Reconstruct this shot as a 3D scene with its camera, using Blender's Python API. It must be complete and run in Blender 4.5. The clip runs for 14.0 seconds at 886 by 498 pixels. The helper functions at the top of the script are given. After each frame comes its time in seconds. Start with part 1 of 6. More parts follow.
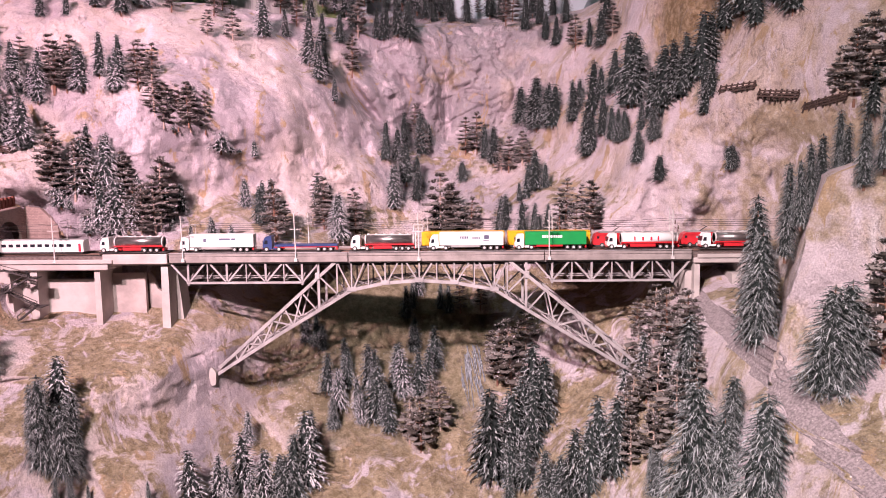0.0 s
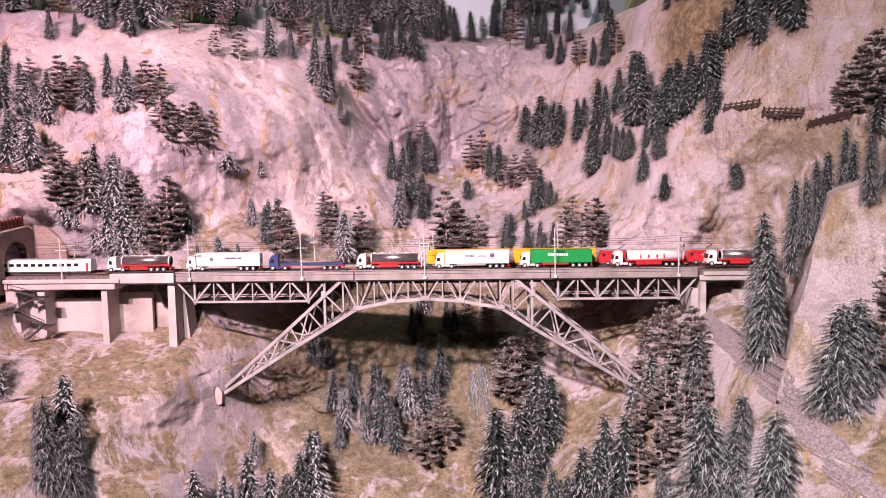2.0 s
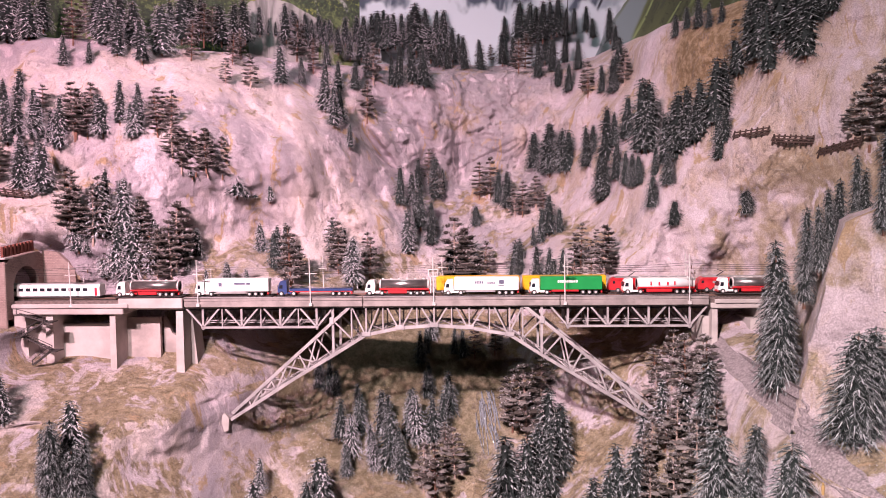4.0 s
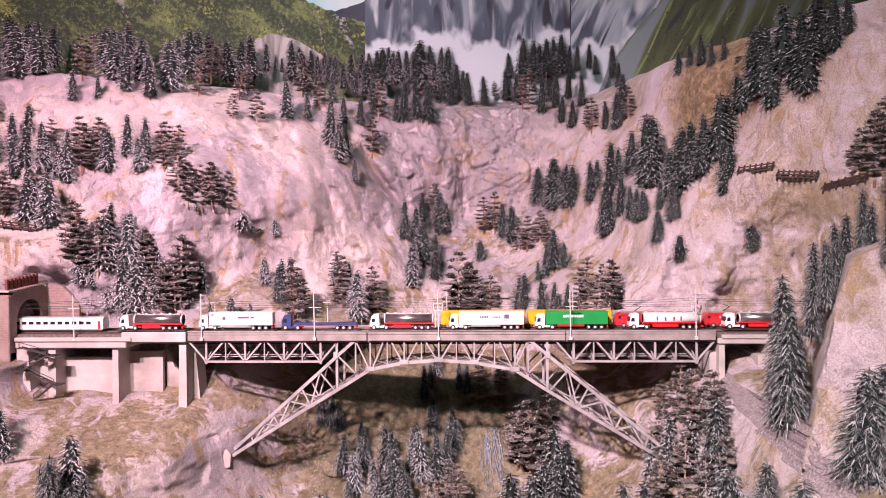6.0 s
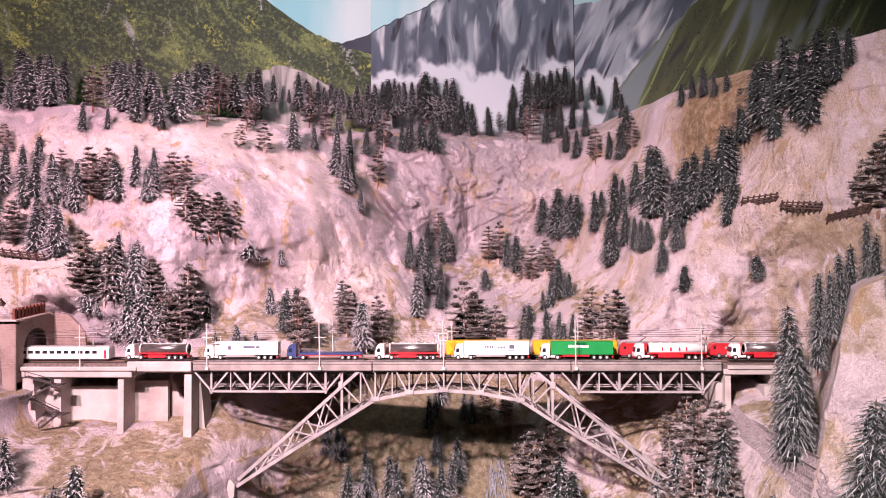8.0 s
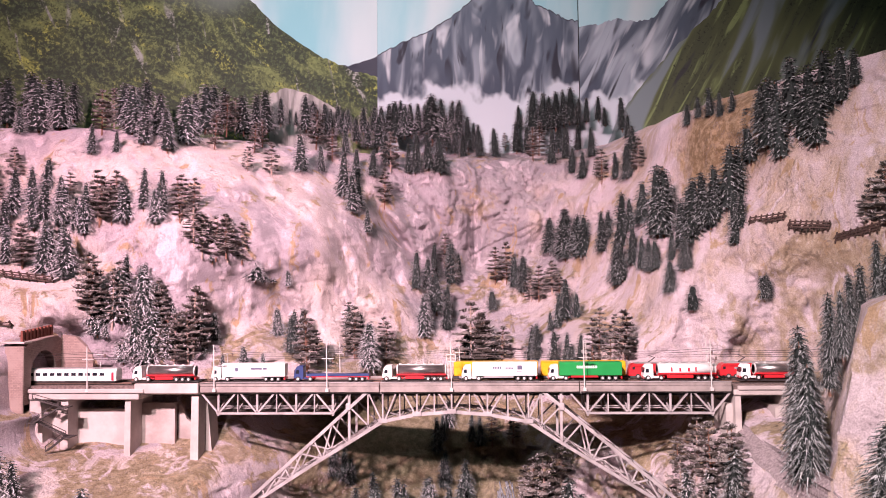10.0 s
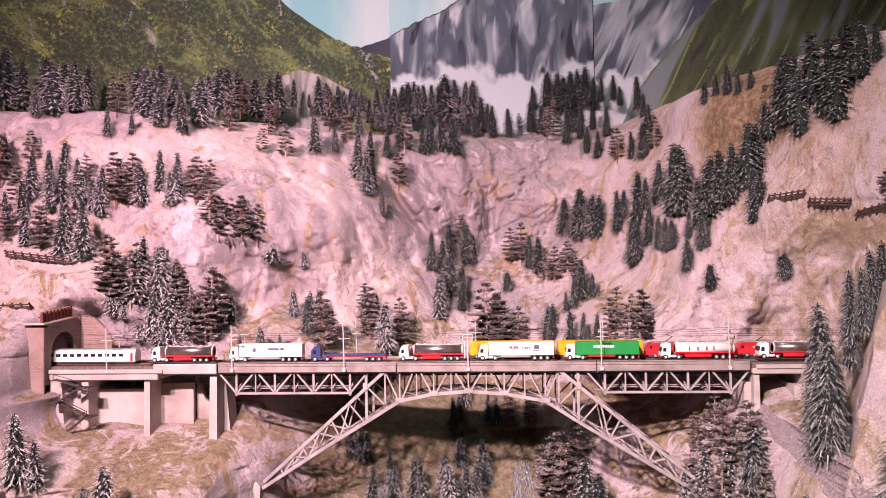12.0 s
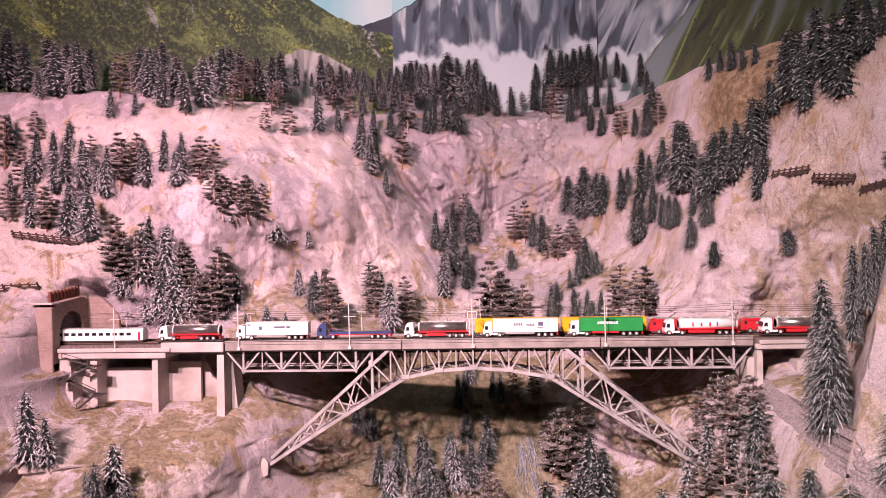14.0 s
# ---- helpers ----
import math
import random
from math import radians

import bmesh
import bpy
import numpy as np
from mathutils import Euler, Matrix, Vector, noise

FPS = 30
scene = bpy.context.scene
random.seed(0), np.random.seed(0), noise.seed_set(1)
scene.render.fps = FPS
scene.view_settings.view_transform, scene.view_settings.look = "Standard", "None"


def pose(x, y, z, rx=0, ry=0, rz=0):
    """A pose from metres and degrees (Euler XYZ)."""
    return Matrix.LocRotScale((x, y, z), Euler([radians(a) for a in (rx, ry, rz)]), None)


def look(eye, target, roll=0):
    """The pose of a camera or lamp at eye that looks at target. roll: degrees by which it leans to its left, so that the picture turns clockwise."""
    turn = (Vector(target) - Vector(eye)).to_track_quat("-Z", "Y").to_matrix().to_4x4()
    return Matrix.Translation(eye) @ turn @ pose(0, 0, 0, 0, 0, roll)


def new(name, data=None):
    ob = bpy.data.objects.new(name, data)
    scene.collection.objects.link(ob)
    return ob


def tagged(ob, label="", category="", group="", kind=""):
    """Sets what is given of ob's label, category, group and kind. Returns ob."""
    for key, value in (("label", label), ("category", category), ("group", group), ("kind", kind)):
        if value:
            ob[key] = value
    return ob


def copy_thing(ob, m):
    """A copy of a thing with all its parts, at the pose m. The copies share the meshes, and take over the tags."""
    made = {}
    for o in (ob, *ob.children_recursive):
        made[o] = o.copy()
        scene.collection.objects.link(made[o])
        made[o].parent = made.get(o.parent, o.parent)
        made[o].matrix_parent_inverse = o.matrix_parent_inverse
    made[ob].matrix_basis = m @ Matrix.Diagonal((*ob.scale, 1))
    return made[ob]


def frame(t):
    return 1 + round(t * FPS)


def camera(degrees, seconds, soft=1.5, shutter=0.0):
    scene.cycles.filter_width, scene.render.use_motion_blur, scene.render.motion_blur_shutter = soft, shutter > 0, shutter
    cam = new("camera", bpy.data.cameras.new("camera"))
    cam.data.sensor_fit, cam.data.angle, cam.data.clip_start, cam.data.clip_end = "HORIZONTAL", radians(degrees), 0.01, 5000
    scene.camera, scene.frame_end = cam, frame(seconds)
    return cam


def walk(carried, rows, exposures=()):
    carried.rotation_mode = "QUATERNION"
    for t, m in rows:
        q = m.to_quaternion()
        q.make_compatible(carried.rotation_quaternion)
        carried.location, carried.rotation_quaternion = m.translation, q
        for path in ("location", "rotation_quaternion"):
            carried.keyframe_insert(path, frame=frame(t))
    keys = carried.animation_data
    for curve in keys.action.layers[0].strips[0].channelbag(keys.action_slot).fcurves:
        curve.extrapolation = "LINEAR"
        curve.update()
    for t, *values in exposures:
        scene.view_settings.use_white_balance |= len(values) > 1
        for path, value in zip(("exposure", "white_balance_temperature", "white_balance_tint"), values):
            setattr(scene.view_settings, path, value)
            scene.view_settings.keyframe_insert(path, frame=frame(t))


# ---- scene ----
cam = camera(60.97, 14.0, soft=0.95)
PATH = [
    (0.0, 0.0939, -1.7824, 1.4287, 1.097, -6.850, 0.571),
    (0.5, 0.0945, -1.7807, 1.4300, 1.168, -6.583, 0.614),
    (1.0, 0.0947, -1.7809, 1.4298, 1.241, -6.215, 0.665),
    (1.5, 0.0917, -1.7833, 1.4322, 1.283, -5.919, 0.745),
    (2.0, 0.0917, -1.7846, 1.4327, 1.444, -5.565, 0.778),
    (2.5, 0.0878, -1.7851, 1.4330, 1.535, -5.145, 0.782),
    (3.0, 0.0882, -1.7823, 1.4312, 1.752, -4.613, 0.724),
    (5.5, 0.0785, -1.7782, 1.4292, 2.071, -1.570, 0.463),
    (6.0, 0.0792, -1.7764, 1.4285, 2.162, -0.841, 0.408),
    (6.5, 0.0797, -1.7744, 1.4285, 2.241, -0.192, 0.377),
    (7.0, 0.0803, -1.7759, 1.4300, 2.336, 0.348, 0.356),
    (7.5, 0.0761, -1.7832, 1.4328, 2.343, 0.780, 0.332),
    (8.0, 0.0776, -1.7846, 1.4330, 2.496, 1.301, 0.321),
    (10.5, 0.0704, -1.7842, 1.4306, 3.082, 3.007, 0.587),
    (11.0, 0.0642, -1.7832, 1.4269, 3.322, 2.829, 0.634),
    (11.5, 0.0651, -1.7814, 1.4239, 3.685, 2.383, 0.730),
    (12.0, 0.0647, -1.7799, 1.4228, 3.884, 1.687, 0.812),
    (12.5, 0.0639, -1.7788, 1.4193, 3.985, 1.106, 0.924),
    (13.0, 0.0639, -1.7800, 1.4195, 4.044, 0.643, 0.994),
    (13.5, 0.0646, -1.7846, 1.4190, 4.105, 0.331, 1.069),
    (14.0, 0.0620, -1.7869, 1.4170, 4.122, 0.188, 1.128),
]
walk(cam, [(t, pose(x, y, z, 90 + p, r, w)) for t, x, y, z, w, p, r in PATH],
     ((0.0, -0.17, 6500, 8), (3.0, -0.20, 6500, 9), (6.0, -0.16, 6500, 11), (8.0, -0.04, 6600, 11), (11.0, -0.03, 6800, 15), (12.0, -0.16, 7000, 18), (14.0, -0.24, 7000, 18)))

# ---- light: lamps under the dark ceiling of the exhibition hall ----
world = bpy.data.worlds.new("hall")
scene.world = world
world.use_nodes = True
world.node_tree.nodes["Background"].inputs[0].default_value = (0.80, 0.72, 0.80, 1)
world.node_tree.nodes["Background"].inputs[1].default_value = 0.02


def lamp(name, eye, target, size, watts, colour, spread=180):
    data = bpy.data.lights.new(name, "AREA")
    data.shape, data.size, data.energy, data.color, data.spread = "DISK", size, watts, colour, radians(spread)
    ob = new(name, data)
    ob.matrix_world = look(eye, target)
    return ob


lamp("ceiling_lamp", (-1.15, -2.6, 2.95), (-0.72, 0.5, 1.82), 0.14, 42, (1.0, 0.62, 0.715), 62)
lamp("ceiling_lamp", (-0.75, -2.7, 3.0), (0.46, -0.45, 0.80), 0.14, 52, (1.0, 0.79, 0.82), 72)
lamp("ceiling_lamp", (-0.30, 0.25, 3.4), (-0.25, 1.7, 2.3), 0.7, 11, (0.86, 0.97, 1.0))


# ---- materials ----
def material(name, rough=0.7, metal=0.0):
    m = bpy.data.materials.new(name)
    m.use_nodes = True
    b = m.node_tree.nodes["Principled BSDF"]
    b.inputs["Roughness"].default_value, b.inputs["Metallic"].default_value = rough, metal
    return m, m.node_tree.nodes, m.node_tree.links, b


def mixer(nt, ln, fac, a, b, mode="MIX"):
    n = nt.new("ShaderNodeMix")
    n.data_type, n.blend_type = "RGBA", mode
    for socket, v in ((n.inputs[0], fac), (n.inputs[6], a), (n.inputs[7], b)):
        if hasattr(v, "links"):
            ln.new(v, socket)
        elif isinstance(v, (int, float)):
            socket.default_value = v
        else:
            socket.default_value = (*v, 1)
    return n.outputs[2]


def noise_node(nt, ln, scale, detail=6, rough=0.6, stretch=None, coord="Object", warp=0.0, turn=0.0):
    tc = nt.new("ShaderNodeTexCoord")
    out = tc.outputs[coord]
    if stretch:
        mp = nt.new("ShaderNodeMapping")
        mp.vector_type = "TEXTURE"
        mp.inputs["Scale"].default_value = [1 / q for q in stretch]
        mp.inputs["Rotation"].default_value = (0, radians(turn), 0)
        ln.new(out, mp.inputs[0])
        out = mp.outputs[0]
    n = nt.new("ShaderNodeTexNoise")
    n.inputs["Scale"].default_value, n.inputs["Detail"].default_value = scale, detail
    n.inputs["Roughness"].default_value, n.inputs["Distortion"].default_value = rough, warp
    ln.new(out, n.inputs["Vector"])
    return n.outputs["Fac"]


def ramp(nt, ln, fac, lo, hi):
    n = nt.new("ShaderNodeMapRange")
    n.interpolation_type = "SMOOTHSTEP"
    n.inputs[1].default_value, n.inputs[2].default_value = lo, hi
    ln.new(fac, n.inputs[0])
    return n.outputs[0]


def bump(nt, ln, b, fac, strength, dist):
    n = nt.new("ShaderNodeBump")
    n.inputs["Strength"].default_value, n.inputs["Distance"].default_value = strength, dist
    ln.new(fac, n.inputs["Height"])
    ln.new(n.outputs[0], b.inputs["Normal"])
    return n


def plain(name, colour, rough=0.6, metal=0.0, vary=0.25, scale=40, grain=0.15, coat=0.0):
    """Paint, plastic or metal with soft stains and a fine grain."""
    m, nt, ln, b = material(name, rough, metal)
    f = noise_node(nt, ln, scale)
    g = noise_node(nt, ln, scale * 9, 3)
    dark = [c * (1 - vary) for c in colour]
    light = [min(1, c * (1 + vary * 0.5)) for c in colour]
    c = mixer(nt, ln, ramp(nt, ln, f, 0.3, 0.7), dark, light)
    ln.new(c, b.inputs["Base Color"])
    if grain:
        bump(nt, ln, b, g, grain, 0.001)
    b.inputs["Coat Weight"].default_value = coat
    return m


STEEL = plain("weathered_grey_steel", (0.345, 0.32, 0.325), 0.55, 0.0, 0.3, 25)
CONCRETE = plain("pale_concrete", (0.44, 0.395, 0.38), 0.85, 0.0, 0.22, 14, 0.3)
# Browner concrete, with the retaining walls' partial shadow mixed into its colour.
SHADEDCONCRETE = plain("shaded_brown_concrete", (0.37, 0.315, 0.30), 0.9, 0.0, 0.28, 18, 0.4)
DARK = plain("dark_timber", (0.06, 0.045, 0.04), 0.85)
HALL = plain("dark_hall_paint", (0.05, 0.045, 0.05), 0.9, scale=3)


def rock_material():
    """Painted plaster rock: pale pink-grey faces, ochre grass where it lies flatter, dark cracks, white grit."""
    m, nt, ln, b = material("pink_grey_plaster_rock", 0.92)
    big = noise_node(nt, ln, 2.6, 6, 0.6, warp=0.5)
    mid = noise_node(nt, ln, 7, 9, 0.68, (1, 1, 0.6), warp=0.8)
    streak = noise_node(nt, ln, 11, 8, 0.7, (2.4, 2.4, 0.5), warp=0.6)
    fine = noise_node(nt, ln, 48, 8, 0.72)
    grit = noise_node(nt, ln, 300, 3, 0.6)
    geo = nt.new("ShaderNodeNewGeometry")
    up = nt.new("ShaderNodeSeparateXYZ")
    ln.new(geo.outputs["Normal"], up.inputs[0])
    tc = nt.new("ShaderNodeTexCoord")
    at = nt.new("ShaderNodeSeparateXYZ")
    ln.new(tc.outputs["Object"], at.inputs[0])
    east = nt.new("ShaderNodeMath")
    east.operation = "MULTIPLY_ADD"
    ln.new(big, east.inputs[0])
    east.inputs[1].default_value = 1.2
    ln.new(at.outputs[0], east.inputs[2])
    c = mixer(nt, ln, ramp(nt, ln, big, 0.42, 0.58), (0.45, 0.395, 0.44), (0.68, 0.585, 0.57))
    c = mixer(nt, ln, ramp(nt, ln, east.outputs[0], 0.75, 1.15), c, mixer(nt, ln, ramp(nt, ln, mid, 0.42, 0.6), (0.62, 0.525, 0.565), (0.55, 0.44, 0.37)))
    mids = nt.new("ShaderNodeMath")
    mids.operation = "SUBTRACT"
    mids.inputs[1].default_value = 0.62
    ln.new(east.outputs[0], mids.inputs[0])
    away = nt.new("ShaderNodeMath")
    away.operation = "ABSOLUTE"
    ln.new(mids.outputs[0], away.inputs[0])
    tall = nt.new("ShaderNodeMath")
    tall.operation = "MULTIPLY"
    ln.new(ramp(nt, ln, away.outputs[0], 0.48, 0.20), tall.inputs[0]), ln.new(ramp(nt, ln, at.outputs[2], 1.40, 1.60), tall.inputs[1])
    c = mixer(nt, ln, tall.outputs[0], c, mixer(nt, ln, ramp(nt, ln, mid, 0.4, 0.6), (0.33, 0.295, 0.325), (0.46, 0.41, 0.44)))
    c = mixer(nt, ln, ramp(nt, ln, streak, 0.55, 0.74), c, (0.72, 0.65, 0.67))
    c = mixer(nt, ln, ramp(nt, ln, streak, 0.41, 0.27), c, (0.32, 0.255, 0.25))
    flat = nt.new("ShaderNodeMath")
    flat.operation = "MULTIPLY_ADD"
    ln.new(up.outputs[2], flat.inputs[0])
    flat.inputs[1].default_value = 0.22
    ln.new(mid, flat.inputs[2])
    low = nt.new("ShaderNodeMath")
    low.operation = "MULTIPLY_ADD"
    ln.new(at.outputs[2], low.inputs[0])
    low.inputs[1].default_value = -0.17
    ln.new(flat.outputs[0], low.inputs[2])
    grass = mixer(nt, ln, ramp(nt, ln, fine, 0.35, 0.65), (0.22, 0.17, 0.095), (0.46, 0.375, 0.26))
    c = mixer(nt, ln, ramp(nt, ln, low.outputs[0], 0.445, 0.52), c, grass)
    patch = noise_node(nt, ln, 4.6, 6, 0.58, (1, 1, 0.85), warp=0.7)
    lean = nt.new("ShaderNodeMath")
    lean.operation = "MULTIPLY_ADD"
    ln.new(at.outputs[0], lean.inputs[0])
    lean.inputs[1].default_value = 0.03
    ln.new(patch, lean.inputs[2])
    tan = mixer(nt, ln, ramp(nt, ln, fine, 0.35, 0.65), (0.34, 0.26, 0.175), (0.51, 0.415, 0.32))
    c = mixer(nt, ln, ramp(nt, ln, lean.outputs[0], 0.58, 0.67), c, tan)
    c = mixer(nt, ln, ramp(nt, ln, fine, 0.60, 0.76), c, (0.72, 0.66, 0.67))
    wash = noise_node(nt, ln, 9, 6, 0.65, (1.4, 1.4, 0.55), warp=0.9)
    c = mixer(nt, ln, ramp(nt, ln, wash, 0.54, 0.63), c, (0.68, 0.59, 0.64))
    c = mixer(nt, ln, ramp(nt, ln, wash, 0.42, 0.35), c, (0.46, 0.335, 0.215))
    # Olive-brown ground at the gorge floor, darkened further to stand in for shade.
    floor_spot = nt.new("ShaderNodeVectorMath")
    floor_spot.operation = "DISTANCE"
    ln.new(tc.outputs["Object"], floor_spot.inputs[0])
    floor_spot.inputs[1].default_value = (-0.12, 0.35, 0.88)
    shaded_moss = nt.new("ShaderNodeMath")
    shaded_moss.operation = "MULTIPLY_ADD"
    ln.new(mid, shaded_moss.inputs[0])
    shaded_moss.inputs[1].default_value = 0.5
    ln.new(floor_spot.outputs["Value"], shaded_moss.inputs[2])
    c = mixer(nt, ln, ramp(nt, ln, shaded_moss.outputs[0], 0.66, 0.52), c, mixer(nt, ln, ramp(nt, ln, fine, 0.4, 0.62), (0.19, 0.16, 0.095), (0.33, 0.28, 0.19)))
    spot = nt.new("ShaderNodeVectorMath")
    spot.operation = "DISTANCE"
    ln.new(tc.outputs["Object"], spot.inputs[0])
    spot.inputs[1].default_value = (0.72, 0.35, 1.86)
    rim = nt.new("ShaderNodeMath")
    rim.operation = "MULTIPLY_ADD"
    ln.new(mid, rim.inputs[0])
    rim.inputs[1].default_value = 0.35
    ln.new(spot.outputs["Value"], rim.inputs[2])
    c = mixer(nt, ln, ramp(nt, ln, rim.outputs[0], 0.40, 0.30), c, mixer(nt, ln, ramp(nt, ln, fine, 0.4, 0.62), (0.23, 0.155, 0.08), (0.42, 0.31, 0.20)))
    crack = noise_node(nt, ln, 14, 7, 0.62, (1.3, 1.3, 0.7), warp=1.4)
    line = nt.new("ShaderNodeMath")
    line.operation = "SUBTRACT"
    line.inputs[1].default_value = 0.5
    ln.new(crack, line.inputs[0])
    vein = nt.new("ShaderNodeMath")
    vein.operation = "ABSOLUTE"
    ln.new(line.outputs[0], vein.inputs[0])
    edge = ramp(nt, ln, vein.outputs[0], 0.0, 0.008)
    keep = ramp(nt, ln, mid, 0.53, 0.48)
    soft = nt.new("ShaderNodeMath")
    soft.operation = "MAXIMUM"
    ln.new(edge, soft.inputs[0]), ln.new(keep, soft.inputs[1])
    c = mixer(nt, ln, soft.outputs[0], (0.34, 0.28, 0.28), c)
    g = mixer(nt, ln, ramp(nt, ln, grit, 0.3, 0.7), (0.66, 0.63, 0.62), (1.10, 1.10, 1.10))
    c = mixer(nt, ln, 0.75, c, g, "MULTIPLY")
    ln.new(c, b.inputs["Base Color"])
    h = nt.new("ShaderNodeMath")
    h.operation = "MULTIPLY_ADD"
    ln.new(grit, h.inputs[0])
    h.inputs[1].default_value = 0.35
    ln.new(fine, h.inputs[2])
    h2 = nt.new("ShaderNodeMath")
    h2.operation = "MULTIPLY_ADD"
    ln.new(soft.outputs[0], h2.inputs[0])
    h2.inputs[1].default_value = 0.25
    ln.new(h.outputs[0], h2.inputs[2])
    h3 = nt.new("ShaderNodeMath")
    h3.operation = "MULTIPLY_ADD"
    ln.new(noise_node(nt, ln, 26, 9, 0.75, (1.2, 1.2, 0.7), warp=1.2), h3.inputs[0])
    h3.inputs[1].default_value = 1.6
    ln.new(h2.outputs[0], h3.inputs[2])
    bump(nt, ln, b, h3.outputs[0], 1.0, 0.009)
    return m


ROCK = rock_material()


DECKSTEEL = plain("brown_grey_deck_steel", (0.27, 0.235, 0.225), 0.6, 0.0, 0.3, 30)
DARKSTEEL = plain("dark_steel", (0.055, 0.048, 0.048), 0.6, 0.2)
GRAVEL = plain("brown_ballast", (0.17, 0.13, 0.12), 0.95, scale=160, vary=0.5, grain=0.8)
PATHGRAVEL = plain("grey_purple_gravel", (0.27, 0.225, 0.235), 0.95, scale=220, vary=0.5, grain=0.9)
RUST = plain("rusty_rail", (0.16, 0.10, 0.08), 0.6, 0.3)
PALE = plain("pale_grey_paint", (0.54, 0.51, 0.50), 0.5, scale=60)
REDWOOD = plain("red_brown_timber", (0.19, 0.055, 0.04), 0.8, scale=90)
BARRIER = plain("dark_brown_timber", (0.055, 0.032, 0.026), 0.85, scale=90)
RUBBER = plain("black_rubber", (0.025, 0.025, 0.025), 0.8)
LORRY_WHITE = plain("white_lorry_paint", (0.80, 0.80, 0.79), 0.35, vary=0.05, grain=0.0, coat=0.2)
GREYPAINT = plain("grey_paint", (0.30, 0.29, 0.29), 0.5, vary=0.2)
SLATE = plain("dark_slate_print", (0.10, 0.10, 0.16), 0.5, vary=0.1, grain=0)
RED = plain("red_paint", (0.52, 0.02, 0.03), 0.4, vary=0.15, grain=0, coat=0.2)
REDMARK = plain("bright_red_print", (0.60, 0.02, 0.05), 0.4, vary=0.1, grain=0)
BLUE = plain("dark_blue_paint", (0.02, 0.04, 0.14), 0.45, vary=0.15, grain=0, coat=0.2)
GREEN = plain("green_container_paint", (0.01, 0.26, 0.06), 0.4, vary=0.1, grain=0, coat=0.2)
YELLOW = plain("yellow_container_paint", (0.72, 0.38, 0.01), 0.45, vary=0.1, grain=0)
CHROME_RED = plain("dark_polished_chrome", (0.46, 0.42, 0.42), 0.28, 0.9, vary=0.3, grain=0)
GLASS = plain("dark_tinted_glass", (0.02, 0.022, 0.03), 0.08, vary=0.05, grain=0)
OCHRE = plain("ochre_plastic", (0.45, 0.30, 0.12), 0.6)
STONES = plain("pale_stone_chips", (0.55, 0.50, 0.47), 0.9, scale=120, vary=0.45)


def masonry():
    m, nt, ln, b = material("brown_stone_masonry", 0.9)
    br = nt.new("ShaderNodeTexBrick")
    tc = nt.new("ShaderNodeTexCoord")
    sp = nt.new("ShaderNodeSeparateXYZ")
    ln.new(tc.outputs["Object"], sp.inputs[0])
    add = nt.new("ShaderNodeMath")
    ln.new(sp.outputs[0], add.inputs[0]), ln.new(sp.outputs[1], add.inputs[1])
    cb = nt.new("ShaderNodeCombineXYZ")
    ln.new(add.outputs[0], cb.inputs[0]), ln.new(sp.outputs[2], cb.inputs[1])
    ln.new(cb.outputs[0], br.inputs["Vector"])
    br.inputs["Scale"].default_value = 60
    br.inputs["Mortar Size"].default_value = 0.02
    br.inputs["Color1"].default_value, br.inputs["Color2"].default_value = (0.22, 0.155, 0.14, 1), (0.30, 0.22, 0.20, 1)
    br.inputs["Mortar"].default_value = (0.16, 0.12, 0.11, 1)
    f = noise_node(nt, ln, 22)
    c = mixer(nt, ln, ramp(nt, ln, f, 0.35, 0.7), br.outputs["Color"], (0.30, 0.23, 0.21))
    ln.new(c, b.inputs["Base Color"])
    bump(nt, ln, b, br.outputs["Fac"], 0.4, -0.001)
    return m


def ice():
    m, nt, ln, b = material("clear_grey_ice", 0.12)
    b.inputs["Base Color"].default_value = (0.30, 0.32, 0.35, 1)
    b.inputs["Transmission Weight"].default_value = 0.3
    return m


def height_node(nt, ln, wobble, scale=7):
    """The height on the board, made uneven by a soft noise."""
    tc = nt.new("ShaderNodeTexCoord")
    sp = nt.new("ShaderNodeSeparateXYZ")
    ln.new(tc.outputs["Object"], sp.inputs[0])
    h = nt.new("ShaderNodeMath")
    h.operation = "MULTIPLY_ADD"
    ln.new(noise_node(nt, ln, scale, 3, 0.5, (1, 1, 0.7)), h.inputs[0])
    h.inputs[1].default_value = wobble
    ln.new(sp.outputs[2], h.inputs[2])
    return h.outputs[0]


def times(nt, ln, a, b):
    n = nt.new("ShaderNodeMath")
    n.operation = "MULTIPLY"
    ln.new(a, n.inputs[0]), ln.new(b, n.inputs[1])
    return n.outputs[0]


def painting(name, dark, light, third, scale, stretch, warp, turn=0.0):
    """Airbrushed paint: soft streaks of two tones and patches of a third."""
    m, nt, ln, b = material(name, 0.75)
    f = noise_node(nt, ln, scale, 5, 0.55, stretch, warp=warp, turn=turn)
    g = noise_node(nt, ln, scale * 0.6, 3, 0.5, stretch, warp=warp, turn=turn)
    c = mixer(nt, ln, ramp(nt, ln, f, 0.36, 0.62), dark, light)
    c = mixer(nt, ln, ramp(nt, ln, g, 0.52, 0.66), c, third)
    ln.new(c, b.inputs["Base Color"])
    return m


